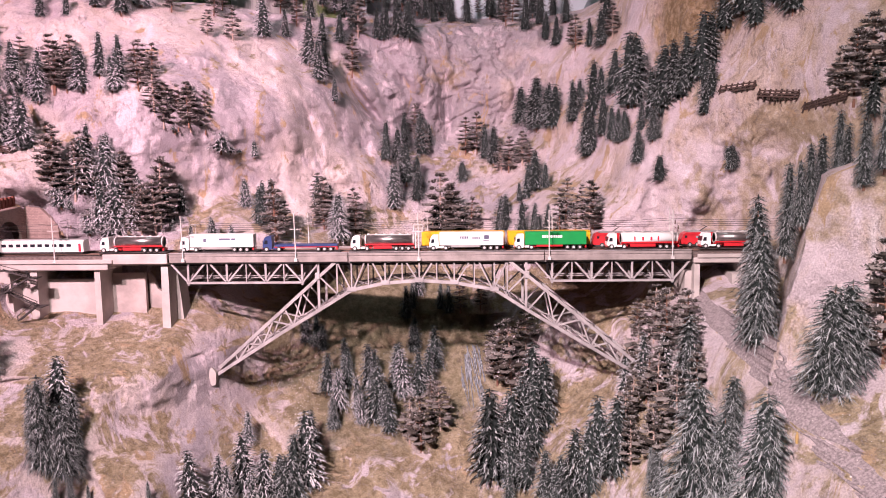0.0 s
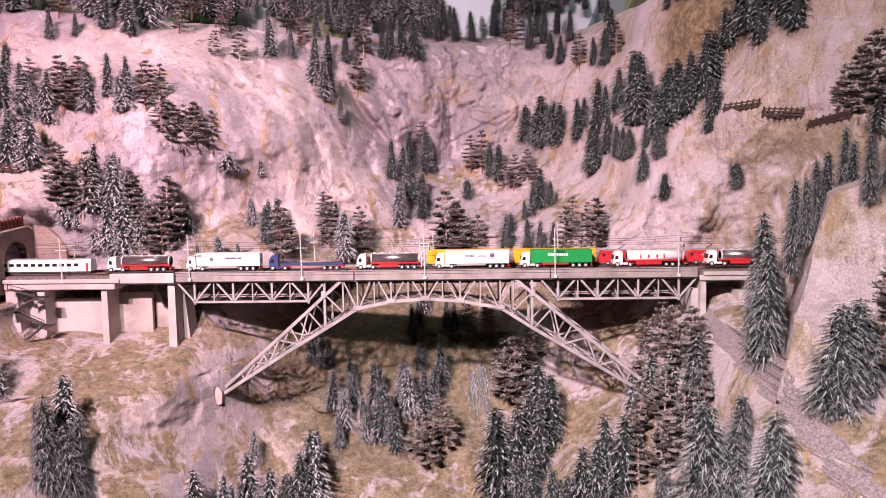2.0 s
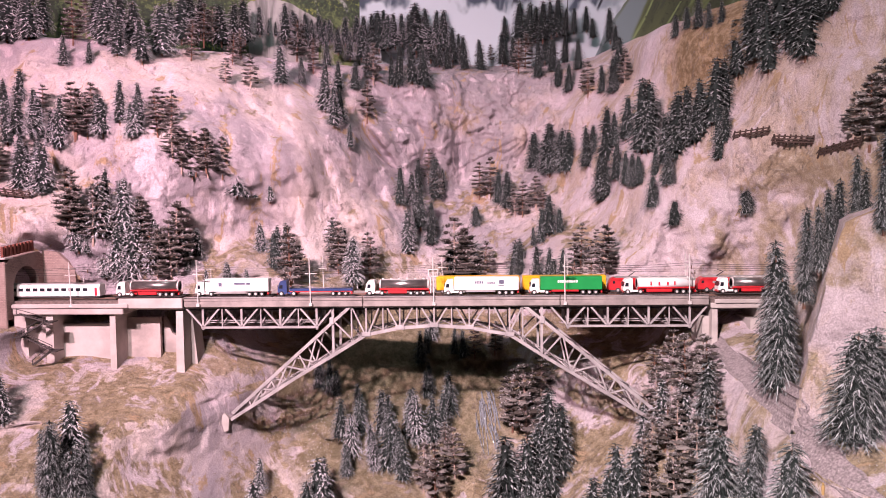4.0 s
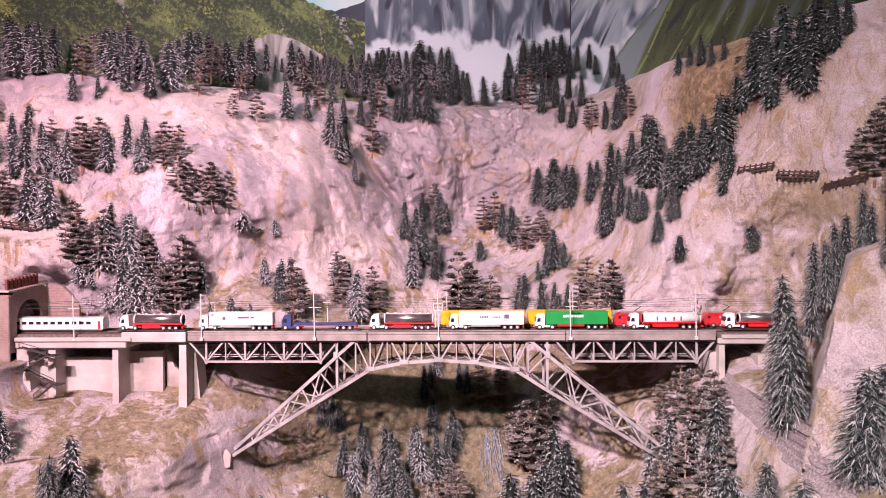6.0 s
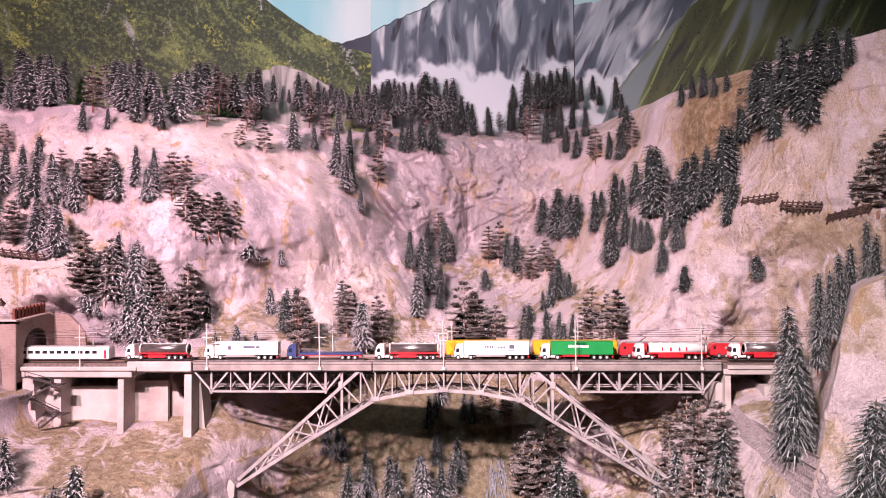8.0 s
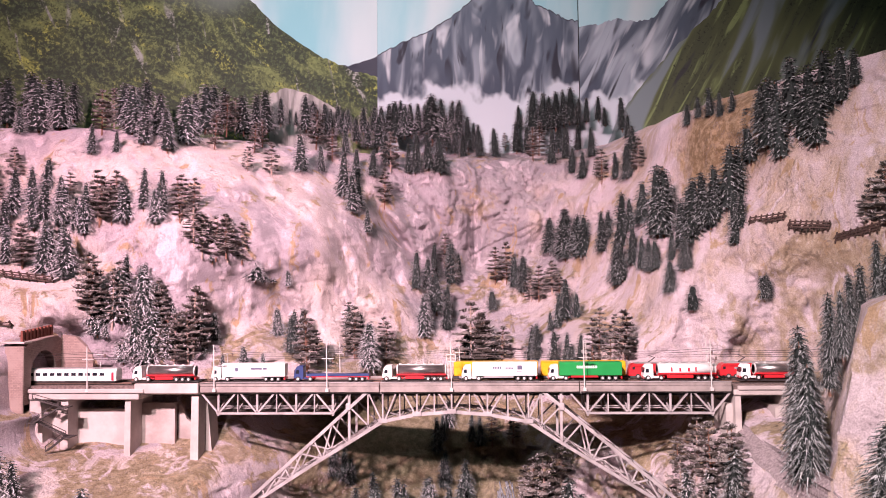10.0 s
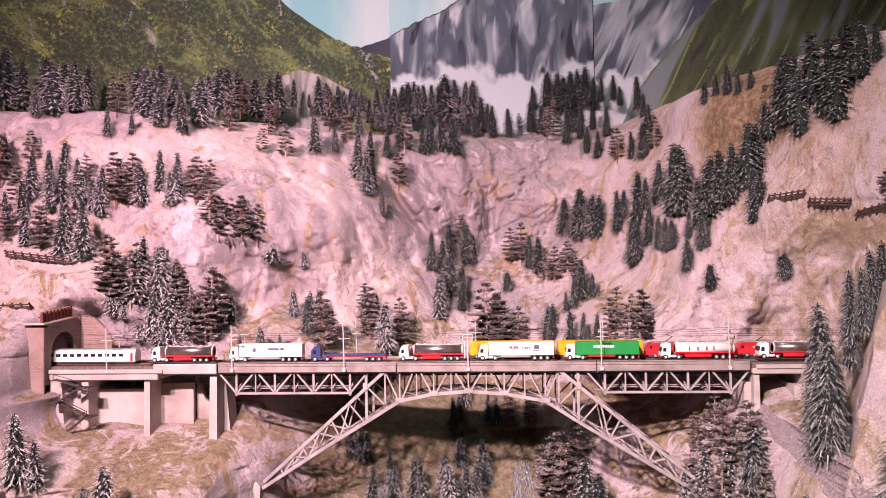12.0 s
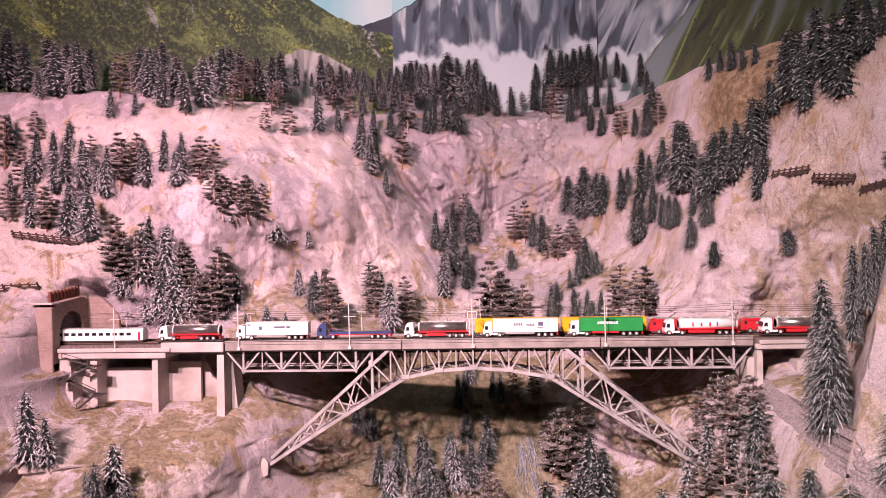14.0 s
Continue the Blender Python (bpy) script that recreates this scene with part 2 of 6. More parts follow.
def painted_rock(name, mist, turn, stretch):
    """Airbrushed blue-grey rock: broad folds, dark creases, pale ribs, a dark foot above white mist."""
    m, nt, ln, b = material(name, 0.75)
    broad = noise_node(nt, ln, 3.0, 2, 0.45, stretch, warp=0.8, turn=turn)
    fold = noise_node(nt, ln, 5.5, 2, 0.45, stretch, warp=1.0, turn=turn)
    crease = noise_node(nt, ln, 8.5, 2, 0.40, stretch, warp=0.9, turn=turn)
    c = mixer(nt, ln, ramp(nt, ln, fold, 0.38, 0.64), (0.060, 0.090, 0.120), (0.30, 0.38, 0.42))
    c = mixer(nt, ln, ramp(nt, ln, broad, 0.52, 0.34), c, (0.060, 0.092, 0.125))
    c = mixer(nt, ln, ramp(nt, ln, crease, 0.56, 0.74), c, (0.46, 0.54, 0.57))
    c = mixer(nt, ln, ramp(nt, ln, crease, 0.42, 0.30), c, (0.014, 0.020, 0.032))
    foot = times(nt, ln, ramp(nt, ln, height_node(nt, ln, -0.25), mist + 0.26, mist + 0.08), ramp(nt, ln, fold, 0.62, 0.42))
    c = mixer(nt, ln, foot, c, (0.040, 0.062, 0.090))
    c = mixer(nt, ln, ramp(nt, ln, height_node(nt, ln, -0.42), mist - 0.05, mist), (0.47, 0.56, 0.60), c)
    ln.new(c, b.inputs["Base Color"])
    return m


def painted_wood():
    """Sponge-painted hillside: dark woods in slanting drifts, sunlit yellow-green clearings, pale scree runs."""
    m, nt, ln, b = material("painted_wooded_hill", 0.75)
    drift = noise_node(nt, ln, 4.6, 5, 0.62, (0.75, 1, 1.7), warp=0.9, turn=32)
    glade = noise_node(nt, ln, 9, 4, 0.6, (0.8, 1, 1.6), warp=0.6, turn=32)
    dab = noise_node(nt, ln, 62, 5, 0.75)
    leaf = noise_node(nt, ln, 150, 3, 0.7)
    run = noise_node(nt, ln, 5.0, 3, 0.5, (2.4, 1, 0.45), warp=1.6, turn=-12)
    c = mixer(nt, ln, ramp(nt, ln, drift, 0.38, 0.62), (0.045, 0.080, 0.038), (0.15, 0.21, 0.07))
    c = mixer(nt, ln, ramp(nt, ln, glade, 0.53, 0.68), c, (0.33, 0.40, 0.085))
    c = mixer(nt, ln, ramp(nt, ln, run, 0.60, 0.70), c, (0.30, 0.34, 0.31))
    woods = times(nt, ln, ramp(nt, ln, dab, 0.42, 0.52), ramp(nt, ln, drift, 0.70, 0.46))
    c = mixer(nt, ln, woods, c, (0.018, 0.034, 0.018))
    c = mixer(nt, ln, times(nt, ln, ramp(nt, ln, leaf, 0.52, 0.60), ramp(nt, ln, glade, 0.36, 0.50)), c, (0.030, 0.050, 0.018))
    c = mixer(nt, ln, ramp(nt, ln, height_node(nt, ln, -0.5, 3), 2.36, 2.62), c, (0.12, 0.17, 0.14))
    ln.new(c, b.inputs["Base Color"])
    return m


def painted_flank():
    """Soft slanting bands of olive, bright green and slate on the steep mountain flank."""
    m, nt, ln, b = material("painted_meadow", 0.75)
    band = noise_node(nt, ln, 3.6, 3, 0.5, (2.0, 1, 0.26), warp=0.6, turn=27)
    fine = noise_node(nt, ln, 9, 4, 0.55, (2.2, 1, 0.25), warp=0.9, turn=27)
    dots = noise_node(nt, ln, 90, 4, 0.7)
    c = mixer(nt, ln, ramp(nt, ln, band, 0.40, 0.60), (0.040, 0.056, 0.026), (0.090, 0.120, 0.045))
    c = mixer(nt, ln, ramp(nt, ln, fine, 0.56, 0.70), c, (0.19, 0.27, 0.10))
    c = mixer(nt, ln, ramp(nt, ln, fine, 0.42, 0.30), c, (0.022, 0.030, 0.030))
    c = mixer(nt, ln, ramp(nt, ln, band, 0.53, 0.62), c, (0.16, 0.22, 0.23))
    c = mixer(nt, ln, times(nt, ln, ramp(nt, ln, dots, 0.56, 0.62), ramp(nt, ln, band, 0.52, 0.44)), c, (0.015, 0.022, 0.010))
    ln.new(c, b.inputs["Base Color"])
    return m


MASONRY = masonry()
ICE = ice()
SKY = painting("painted_sky", (0.22, 0.52, 0.56), (0.36, 0.60, 0.62), (0.56, 0.68, 0.68), 1.6, (1.6, 1, 0.5), 0.3)
MOUNTAIN = painted_rock("painted_mountain_rock", 2.14, 3, (2.0, 1, 0.55))
MOUNTAIN2 = painted_rock("painted_rock_face", 2.10, 26, (2.2, 1, 0.42))
MEADOW = painted_flank()
HILL = painted_wood()
RIDGE_INK = plain("dark_painted_outline", (0.03, 0.035, 0.05), 0.75, grain=0)
DARKHILL = painting("painted_far_ridge", (0.02, 0.03, 0.05), (0.04, 0.05, 0.07), (0.03, 0.03, 0.06), 5, (1, 1, 1), 0.3)
PALECLIFF = painting("painted_pale_cliff", (0.16, 0.17, 0.16), (0.42, 0.43, 0.41), (0.34, 0.35, 0.33), 14, (1.8, 1, 0.3), 0.4)


# ---- mesh helpers ----
def part(name, bm, mat, parent=None, label="", smooth=False):
    """Link a bmesh as one mesh object under a thing or a part."""
    me = bpy.data.meshes.new(name)
    bm.to_mesh(me)
    bm.free()
    for p in me.polygons:
        p.use_smooth = smooth
    me.materials.append(mat)
    ob = new(name, me)
    if parent:
        ob.parent = parent
    if label:
        ob["label"] = label
    return ob


def box(lo, hi, bm=None, bevel=0.0):
    out = bm or bmesh.new()
    m = Matrix.LocRotScale([(a + b) / 2 for a, b in zip(lo, hi)], None, [abs(b - a) for a, b in zip(lo, hi)])
    r = bmesh.ops.create_cube(out, size=1, matrix=m)
    if bevel:
        edges = {e for v in r["verts"] for e in v.link_edges}
        bmesh.ops.bevel(out, geom=list(edges), offset=bevel, segments=1, affect="EDGES", clamp_overlap=True)
    return out


def bar(p, q, w, d, bm=None):
    """A straight bar from p to q, w high and d deep (along y)."""
    out = bm or bmesh.new()
    p, q = Vector(p), Vector(q)
    ax = (q - p).normalized()
    side = Vector((0, 1, 0)) if abs(ax.y) < 0.9 else Vector((1, 0, 0))
    up = ax.cross(side).normalized()
    side = up.cross(ax).normalized()
    vs = [out.verts.new(e + side * d / 2 * sy + up * w / 2 * sz) for e in (p, q) for sy, sz in ((-1, -1), (1, -1), (1, 1), (-1, 1))]
    for k in ((0, 1, 2, 3), (7, 6, 5, 4), (0, 4, 5, 1), (1, 5, 6, 2), (2, 6, 7, 3), (3, 7, 4, 0)):
        out.faces.new([vs[i] for i in k])
    bmesh.ops.recalc_face_normals(out, faces=out.faces[:])
    return out


def tube(p, q, r0, r1, n=8, bm=None):
    out = bm or bmesh.new()
    p, q = Vector(p), Vector(q)
    m = Matrix.Translation((p + q) / 2) @ (q - p).to_track_quat("Z", "Y").to_matrix().to_4x4()
    bmesh.ops.create_cone(out, cap_ends=True, segments=n, radius1=r0, radius2=r1, depth=(q - p).length, matrix=m)
    return out


def empty(name, label, category, group="", at=(0, 0, 0)):
    ob = new(name)
    ob.location = at
    return tagged(ob, label, category, group)


def extrude_profile(pts, y0, y1, bm=None):
    """A plate with the outline pts (x, z), from y0 to y1."""
    out = bm or bmesh.new()
    a = [out.verts.new((x, y0, z)) for x, z in pts]
    b = [out.verts.new((x, y1, z)) for x, z in pts]
    out.faces.new(a), out.faces.new(b[::-1])
    n = len(pts)
    for i in range(n):
        out.faces.new((a[i], b[i], b[(i + 1) % n], a[(i + 1) % n]))
    bmesh.ops.recalc_face_normals(out, faces=out.faces[:])
    return out


# ---- terrain: a gorge whose walls are lofted through level lines ----
COLUMNS = (-1.7, -1.1, -0.8, -0.6, -0.4, -0.2, 0.0, 0.2, 0.4, 0.55, 0.7, 0.85, 1.0, 1.6)
LEVELS = []


def level(z, *ys):
    LEVELS.append((z, ys))


level(0.40, -1.20, -1.10, -0.95, -0.85, -0.55, -0.40, -0.35, -0.35, -0.75, -1.20, -1.50, -1.60, -1.65, -1.7)
level(0.55, -1.00, -0.95, -0.80, -0.65, -0.35, -0.15, -0.10, -0.10, -0.45, -0.95, -1.30, -1.45, -1.5, -1.6)
level(0.75, -0.85, -0.70, -0.50, -0.36, 0.00, 0.10, 0.15, 0.20, -0.02, -0.50, -1.10, -1.25, -1.35, -1.4)
level(0.90, -0.60, -0.45, -0.33, -0.14, 0.20, 0.30, 0.36, 0.35, 0.24, -0.02, -0.88, -1.05, -1.15, -1.2)
level(1.00, -0.50, -0.36, -0.13, -0.05, 0.25, 0.36, 0.42, 0.42, 0.30, 0.10, -0.54, -0.75, -0.90, -1.0)
level(1.045, -0.44, -0.27, 0.045, 0.075, 0.38, 0.44, 0.48, 0.48, 0.46, 0.30, -0.40, -0.65, -0.81, -0.90)
level(1.09, -0.38, -0.22, 0.145, 0.17, 0.50, 0.54, 0.58, 0.58, 0.58, 0.42, -0.16, -0.55, -0.70, -0.80)
level(1.13, -0.30, -0.16, 0.15, 0.30, 0.52, 0.58, 0.62, 0.62, 0.60, 0.46, 0.10, -0.10, -0.35, -0.60)
level(1.17, -0.25, -0.10, 0.15, 0.28, 0.42, 0.54, 0.60, 0.58, 0.44, 0.38, 0.12, -0.08, -0.27, -0.55)
level(1.19, -0.22, -0.08, 0.135, 0.135, 0.135, 0.50, 0.62, 0.60, 0.135, 0.135, 0.135, -0.04, -0.24, -0.52)
level(1.22, -0.20, -0.06, 0.165, 0.19, 0.32, 0.54, 0.66, 0.62, 0.36, 0.18, 0.15, 0.10, -0.12, -0.5)
level(1.35, -0.10, 0.05, 0.22, 0.36, 0.50, 0.66, 0.85, 0.80, 0.58, 0.36, 0.17, 0.09, -0.12, -0.5)
level(1.55, 0.10, 0.22, 0.30, 0.40, 0.60, 0.85, 1.05, 1.05, 0.90, 0.55, 0.23, 0.06, -0.14, -0.4)
level(1.75, 0.25, 0.34, 0.42, 0.60, 0.82, 1.00, 1.10, 1.12, 1.05, 0.76, 0.42, 0.12, -0.05, -0.15)
level(1.93, 0.45, 0.52, 0.68, 0.88, 1.00, 1.13, 1.18, 1.20, 1.18, 1.02, 0.60, 0.25, 0.05, -0.05)
level(1.98, 0.68, 0.78, 0.98, 1.15, 1.30, 1.35, 1.38, 1.38, 1.38, 1.20, 0.72, 0.30, 0.08, 0.0)
level(2.03, 1.05, 1.12, 1.35, 1.48, 1.52, 1.55, 1.55, 1.55, 1.55, 1.40, 0.95, 0.38, 0.12, 0.05)
level(2.35, 1.25, 1.30, 1.50, 1.55, 1.55, 1.57, 1.57, 1.57, 1.57, 1.52, 1.30, 0.80, 0.40, 0.20)


def slide(knots, values, x):
    """A smooth curve without overshoot through values at knots."""
    if x <= knots[0]:
        return values[0]
    if x >= knots[-1]:
        return values[-1]
    i = 0
    while knots[i + 1] < x:
        i += 1
    n = len(knots)
    h = knots[i + 1] - knots[i]

    def slope(k):
        if k == 0 or k == n - 1:
            return 0.0
        a = (values[k] - values[k - 1]) / (knots[k] - knots[k - 1])
        b = (values[k + 1] - values[k]) / (knots[k + 1] - knots[k])
        return 0.0 if a * b <= 0 else 2 * a * b / (a + b)

    t = (x - knots[i]) / h
    a, b = values[i], values[i + 1]
    return (a * (1 + 2 * t) * (1 - t) ** 2 + b * t * t * (3 - 2 * t)
            + h * (slope(i) * t * (1 - t) ** 2 - slope(i + 1) * t * t * (1 - t)))


LEVEL_Z = [z for z, _ in LEVELS]


def slope_y(x, z):
    """How far back the smooth slope lies at x and height z."""
    return slide(LEVEL_Z, [slide(COLUMNS, ys, x) for _, ys in LEVELS], z)


def bulge(x, z, x0, z0, sx, sz):
    return math.exp(-((x - x0) / sx) ** 2 - ((z - z0) / sz) ** 2)


def spur_edge(z):
    return 0.675 + 0.27 * (z - 1.04) + 1.7 * max(0.0, z - 1.39)


def spur_y(x, z):
    """The face of the near rock spur beside the bridge's end: it comes forward from a leaning edge and has a sloping top."""
    top = 1.40 + 0.55 * (x - 0.76)
    return -0.36 - (x - 0.7) * 0.75 - (1.3 - z) * 0.25 + max(0.0, z - top) * 2.6


def rough_y(x, y, z):
    """The relief of rock ribs, ledges and lumps."""
    p = Vector((x, y, z))
    r = noise.fractal(p * 3.2, 1.0, 2.1, 3) * 0.075
    r += (noise.ridged_multi_fractal(Vector((x * 6 + z * 2, y * 5, z * 3.0)), 1.0, 2.2, 5, 1.0, 2.0) - 1.1) * 0.034
    ledge = noise.fractal(p * 2.2 + Vector((7, 3, 1)), 1.0, 2.0, 2)
    r += (noise.ridged_multi_fractal(Vector((x * 17 - z * 9, y * 9, z * 12)), 0.8, 2.1, 5, 1.0, 2.0) - 1.1) * 0.0075 * min(1.0, max(0.15, 0.5 + 1.6 * ledge))
    r += noise.fractal(p * 30, 0.8, 2.0, 4) * 0.0040
    crest_line = noise.ridged_multi_fractal(Vector((x * 11 + z * 9, y * 7, z * 13 - x * 6)), 0.9, 2.2, 6, 1.0, 2.0) - 1.1
    r += min(0.35, max(-0.6, crest_line)) * 0.0075
    # broken plates: flat facets with sharp steps between them, strongest on the central cliff
    cell = noise.cell(Vector((x * 21 + z * 8 + r * 60, y * 10, z * 11 - x * 5)))
    chip = noise.cell(Vector((x * 48 - z * 20 + r * 90, y * 22, z * 26 + x * 9)))
    cliff = math.exp(-((x - 0.10) / 0.34) ** 2) * min(1.0, max(0.0, (z - 1.30) / 0.15))
    r += (cell * 0.0075 + chip * 0.0045) * (0.35 + cliff)
    return r


def form_y(x, z):
    y = slope_y(x, z)
    # a mound before the left pier, a boulder at the gorge's bottom, a knoll behind the crown, the diagonal gully, the dry fall
    y -= 0.07 * bulge(x, z, -0.60, 0.945, 0.12, 0.06) + 0.12 * bulge(x, z, -0.10, 0.62, 0.14, 0.11)
    y -= 0.16 * bulge(x, z, 0.36, 1.26, 0.10, 0.09) + 0.10 * bulge(x, z, -0.62, 1.62, 0.22, 0.16)
    y -= 0.14 * bulge(x, z, 0.77, 1.885, 0.085, 0.075) - 0.05 * bulge(x, z, 0.61, 1.90, 0.05, 0.1)
    y -= 0.07 * bulge(x, z, -0.42, 1.52, 0.10, 0.16) + 0.05 * bulge(x, z, 0.60, 1.48, 0.07, 0.12)
    y -= 0.11 * bulge(x, z, -1.095, 1.16, 0.05, 0.11)
    d = (x + 0.26) + (z - 1.66) * 0.75
    y += 0.10 * math.exp(-(d / 0.030) ** 2) * bulge(x, z, -0.22, 1.62, 0.18, 0.16)
    y += 0.24 * bulge(x, z, -0.955, 1.095, 0.06, 0.045)
    y += 0.22 * bulge(x, z, -0.965, 0.935, 0.016, 0.030)
    y += 0.05 * math.exp(-((x - 0.055) / 0.035) ** 2) * bulge(x, z, 0.05, 1.62, 0.2, 0.14)
    return y


def bed_y(x, z, y):
    """Cut the shelf on which the tracks run out of the slope."""
    bed = min(1.0, max(0.0, (x + 1.062) / 0.025)) * min(1.0, max(0.0, (0.86 - x) / 0.08))
    west, east = min(1.0, max(0.0, (-0.86 - x) / 0.06)), min(1.0, max(0.0, (x - 0.62) / 0.08))
    lid = 1.30 + 0.07 * west + 0.02 * east
    shelf = 0.135 if z < 1.2 else 0.165
    if 1.135 < z < lid and y < shelf:
        y += (shelf - y) * bed * min(1.0, (z - 1.135) / 0.02) * min(1.0, (lid - z) / (0.05 + 0.02 * east))
    return y


def ground_y(x, z):
    y = bed_y(x, z, form_y(x, z))
    calm = 1.0 if z > 1.24 or z < 0.97 or x < -1.1 or x > 0.86 else 0.2
    return y + rough_y(x, y, z) * calm


def top_y(x, z):
    """The foremost surface at x and z, slope or spur."""
    y = ground_y(x, z)
    if x >= spur_edge(z):
        s = spur_y(x, z)
        return min(y, s + rough_y(x, s, z) * 0.7)
    return y


def crest(x):
    """The height at which the slope ends."""
    return slide((0.0, 0.55, 0.75, 0.95, 1.1, 1.6), (2.03, 2.02, 1.975, 1.975, 2.0, 2.08), x)


def build_terrain():
    nx, nz = 620, 380
    x0, x1, z0 = -1.7, 1.6, 0.40
    verts, faces = [], []
    for k in range(nz + 1):
        for i in range(nx + 1):
            x = x0 + (x1 - x0) * i / nx
            z = z0 + (crest(x) - z0) * k / nz
            verts.append((x, ground_y(x, z), z))
    for k in range(nz):
        for i in range(nx):
            a = k * (nx + 1) + i
            faces.append((a, a + 1, a + nx + 2, a + nx + 1))
    me = bpy.data.meshes.new("ground")
    me.from_pydata(verts, [], faces)
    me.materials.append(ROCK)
    me.polygons.foreach_set("use_smooth", [True] * len(me.polygons))
    return tagged(new("ground", me), "pinkish grey plaster rock slopes of a model gorge with ochre grass", "rock slope", kind="structure")


build_terrain()


def build_spur():
    nz, back, front = 110, 22, 90
    verts, faces = [], []
    for k in range(nz + 1):
        z = 0.86 + 0.88 * k / nz
        e = spur_edge(z)
        for i in range(-back, front + 1):
            if i < 0:
                t = -i / back
                x, y = e + 0.19 * t, spur_y(e, z) + 0.46 * t
            else:
                x = e + (1.5 - e) * (i / front) ** 1.2
                y = spur_y(x, z)
            r = rough_y(x, y, z) * 0.7
            xx = x if i >= 0 else x + r * 0.5
            verts.append((xx, min(y + r, ground_y(xx, z) + 0.015), z))
    w = back + front + 1
    for k in range(nz):
        for i in range(w - 1):
            a = k * w + i
            faces.append((a, a + 1, a + w + 1, a + w))
    me = bpy.data.meshes.new("rock_spur")
    me.from_pydata(verts, [], faces)
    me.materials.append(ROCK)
    me.polygons.foreach_set("use_smooth", [True] * len(me.polygons))
    return tagged(new("rock_spur", me), "pale pink near rock spur beside the bridge end", "rock slope", kind="structure")


build_spur()

# ---- the hall round the layout ----
def slab(name, lo, hi, mat, label, category):
    return tagged(part(name, box(lo, hi), mat), label, category, kind="structure")


slab("floor", (-4.5, -5.2, -0.1), (4.5, 2.6, 0.0), HALL, "dark floor of the exhibition hall", "floor")
slab("ceiling", (-4.5, -5.2, 4.4), (4.5, 2.6, 4.5), HALL, "dark ceiling of the exhibition hall", "ceiling")
slab("wall_north", (-4.5, 2.6, 0.0), (4.5, 2.7, 4.4), HALL, "dark wall behind the backdrop", "wall")
slab("wall_south", (-4.5, -5.3, 0.0), (4.5, -5.2, 4.4), HALL, "dark wall across the hall", "wall")
slab("wall_west", (-4.6, -5.2, 0.0), (-4.5, 2.6, 4.4), HALL, "dark side wall of the hall", "wall")
slab("wall_east", (4.5, -5.2, 0.0), (4.6, 2.6, 4.4), HALL, "dark side wall of the hall", "wall")


def build_plinth():
    """A dark board that closes the layout from the floor to the foot of the slopes."""
    verts, faces, n = [], [], 80
    for i in range(n + 1):
        x = -1.7 + 3.3 * i / n
        y = ground_y(x, 0.40) + 0.006
        verts += [(x, y, 0.0), (x, y, 0.405), (x, y + 0.02, 0.405), (x, y + 0.02, 0.0)]
    for i in range(n):
        a = 4 * i
        for k in range(4):
            b = (k + 1) % 4
            faces.append((a + k, a + 4 + k, a + 4 + b, a + b))
    me = bpy.data.meshes.new("trim")
    me.from_pydata(verts, [], faces)
    me.materials.append(HALL)
    return tagged(new("trim", me), "dark plinth board under the layout", "plinth", kind="structure")


build_plinth()

# ---- bridge ----
DECK = 1.203
bridge = empty("arch_bridge", "grey steel truss arch railway bridge with double-track deck", "bridge", at=(0, 0, 0.9))
BACK = 0.104


def bpart(name, bm, mat=None, label=""):
    ob = part(name, bm, mat or STEEL, None, label)
    ob.parent = bridge
    ob.matrix_parent_inverse = Matrix.Translation((0, 0, -0.9))
    return ob


bpart("deck", box((-0.602, 0.0, DECK - 0.012), (0.650, 0.125, DECK - 0.001), bevel=0.001), GRAVEL, "brown ballasted deck slab")
FASCIA = [-0.600, -0.168, 0.300, 0.648]
for a, b in zip(FASCIA, FASCIA[1:]):
    bpart("fascia_girder", box((a, -0.008, 1.186), (b - 0.002, -0.001, 1.200), bevel=0.0012), DECKSTEEL)
    bpart("parapet", box((a, -0.006, 1.2005), (b - 0.002, -0.002, 1.2085), bevel=0.0008), DECKSTEEL)
    bpart("parapet", box((a, 0.127, 1.186), (b - 0.002, 0.131, 1.2085), bevel=0.0008), DECKSTEEL)
    bpart("handrail", bar((a, -0.007, 1.2095), (b - 0.002, -0.007, 1.2095), 0.0012, 0.003))
# One plain box below the slab, far darker than the truss steel.
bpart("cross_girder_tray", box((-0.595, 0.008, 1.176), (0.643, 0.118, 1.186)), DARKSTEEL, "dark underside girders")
LOW = [(-0.497, 0.910), (-0.335, 1.013), (-0.246, 1.066), (-0.163, 1.117), (-0.082, 1.133), (0.0, 1.139),
       (0.084, 1.133), (0.180, 1.116), (0.258, 1.066), (0.343, 1.015), (0.524, 0.906)]
TOP = 1.186


def on_low(x):
    return slide_line(LOW, x)


def slide_line(pts, x):
    for a, b in zip(pts, pts[1:]):
        if a[0] <= x <= b[0]:
            return a[1] + (b[1] - a[1]) * (x - a[0]) / (b[0] - a[0])
    return pts[0][1] if x < pts[0][0] else pts[-1][1]


LEFT_ARM = [(-0.492, 0.926), (-0.241, 1.150), (-0.200, 1.186)]
RIGHT_ARM = [(0.214, 1.186), (0.262, 1.147), (0.527, 0.930)]


def member(name, a, b, y, w=0.0035, d=0.0040):
    bpart(name, bar((a[0], y, a[1]), (b[0], y, b[1]), w, d))


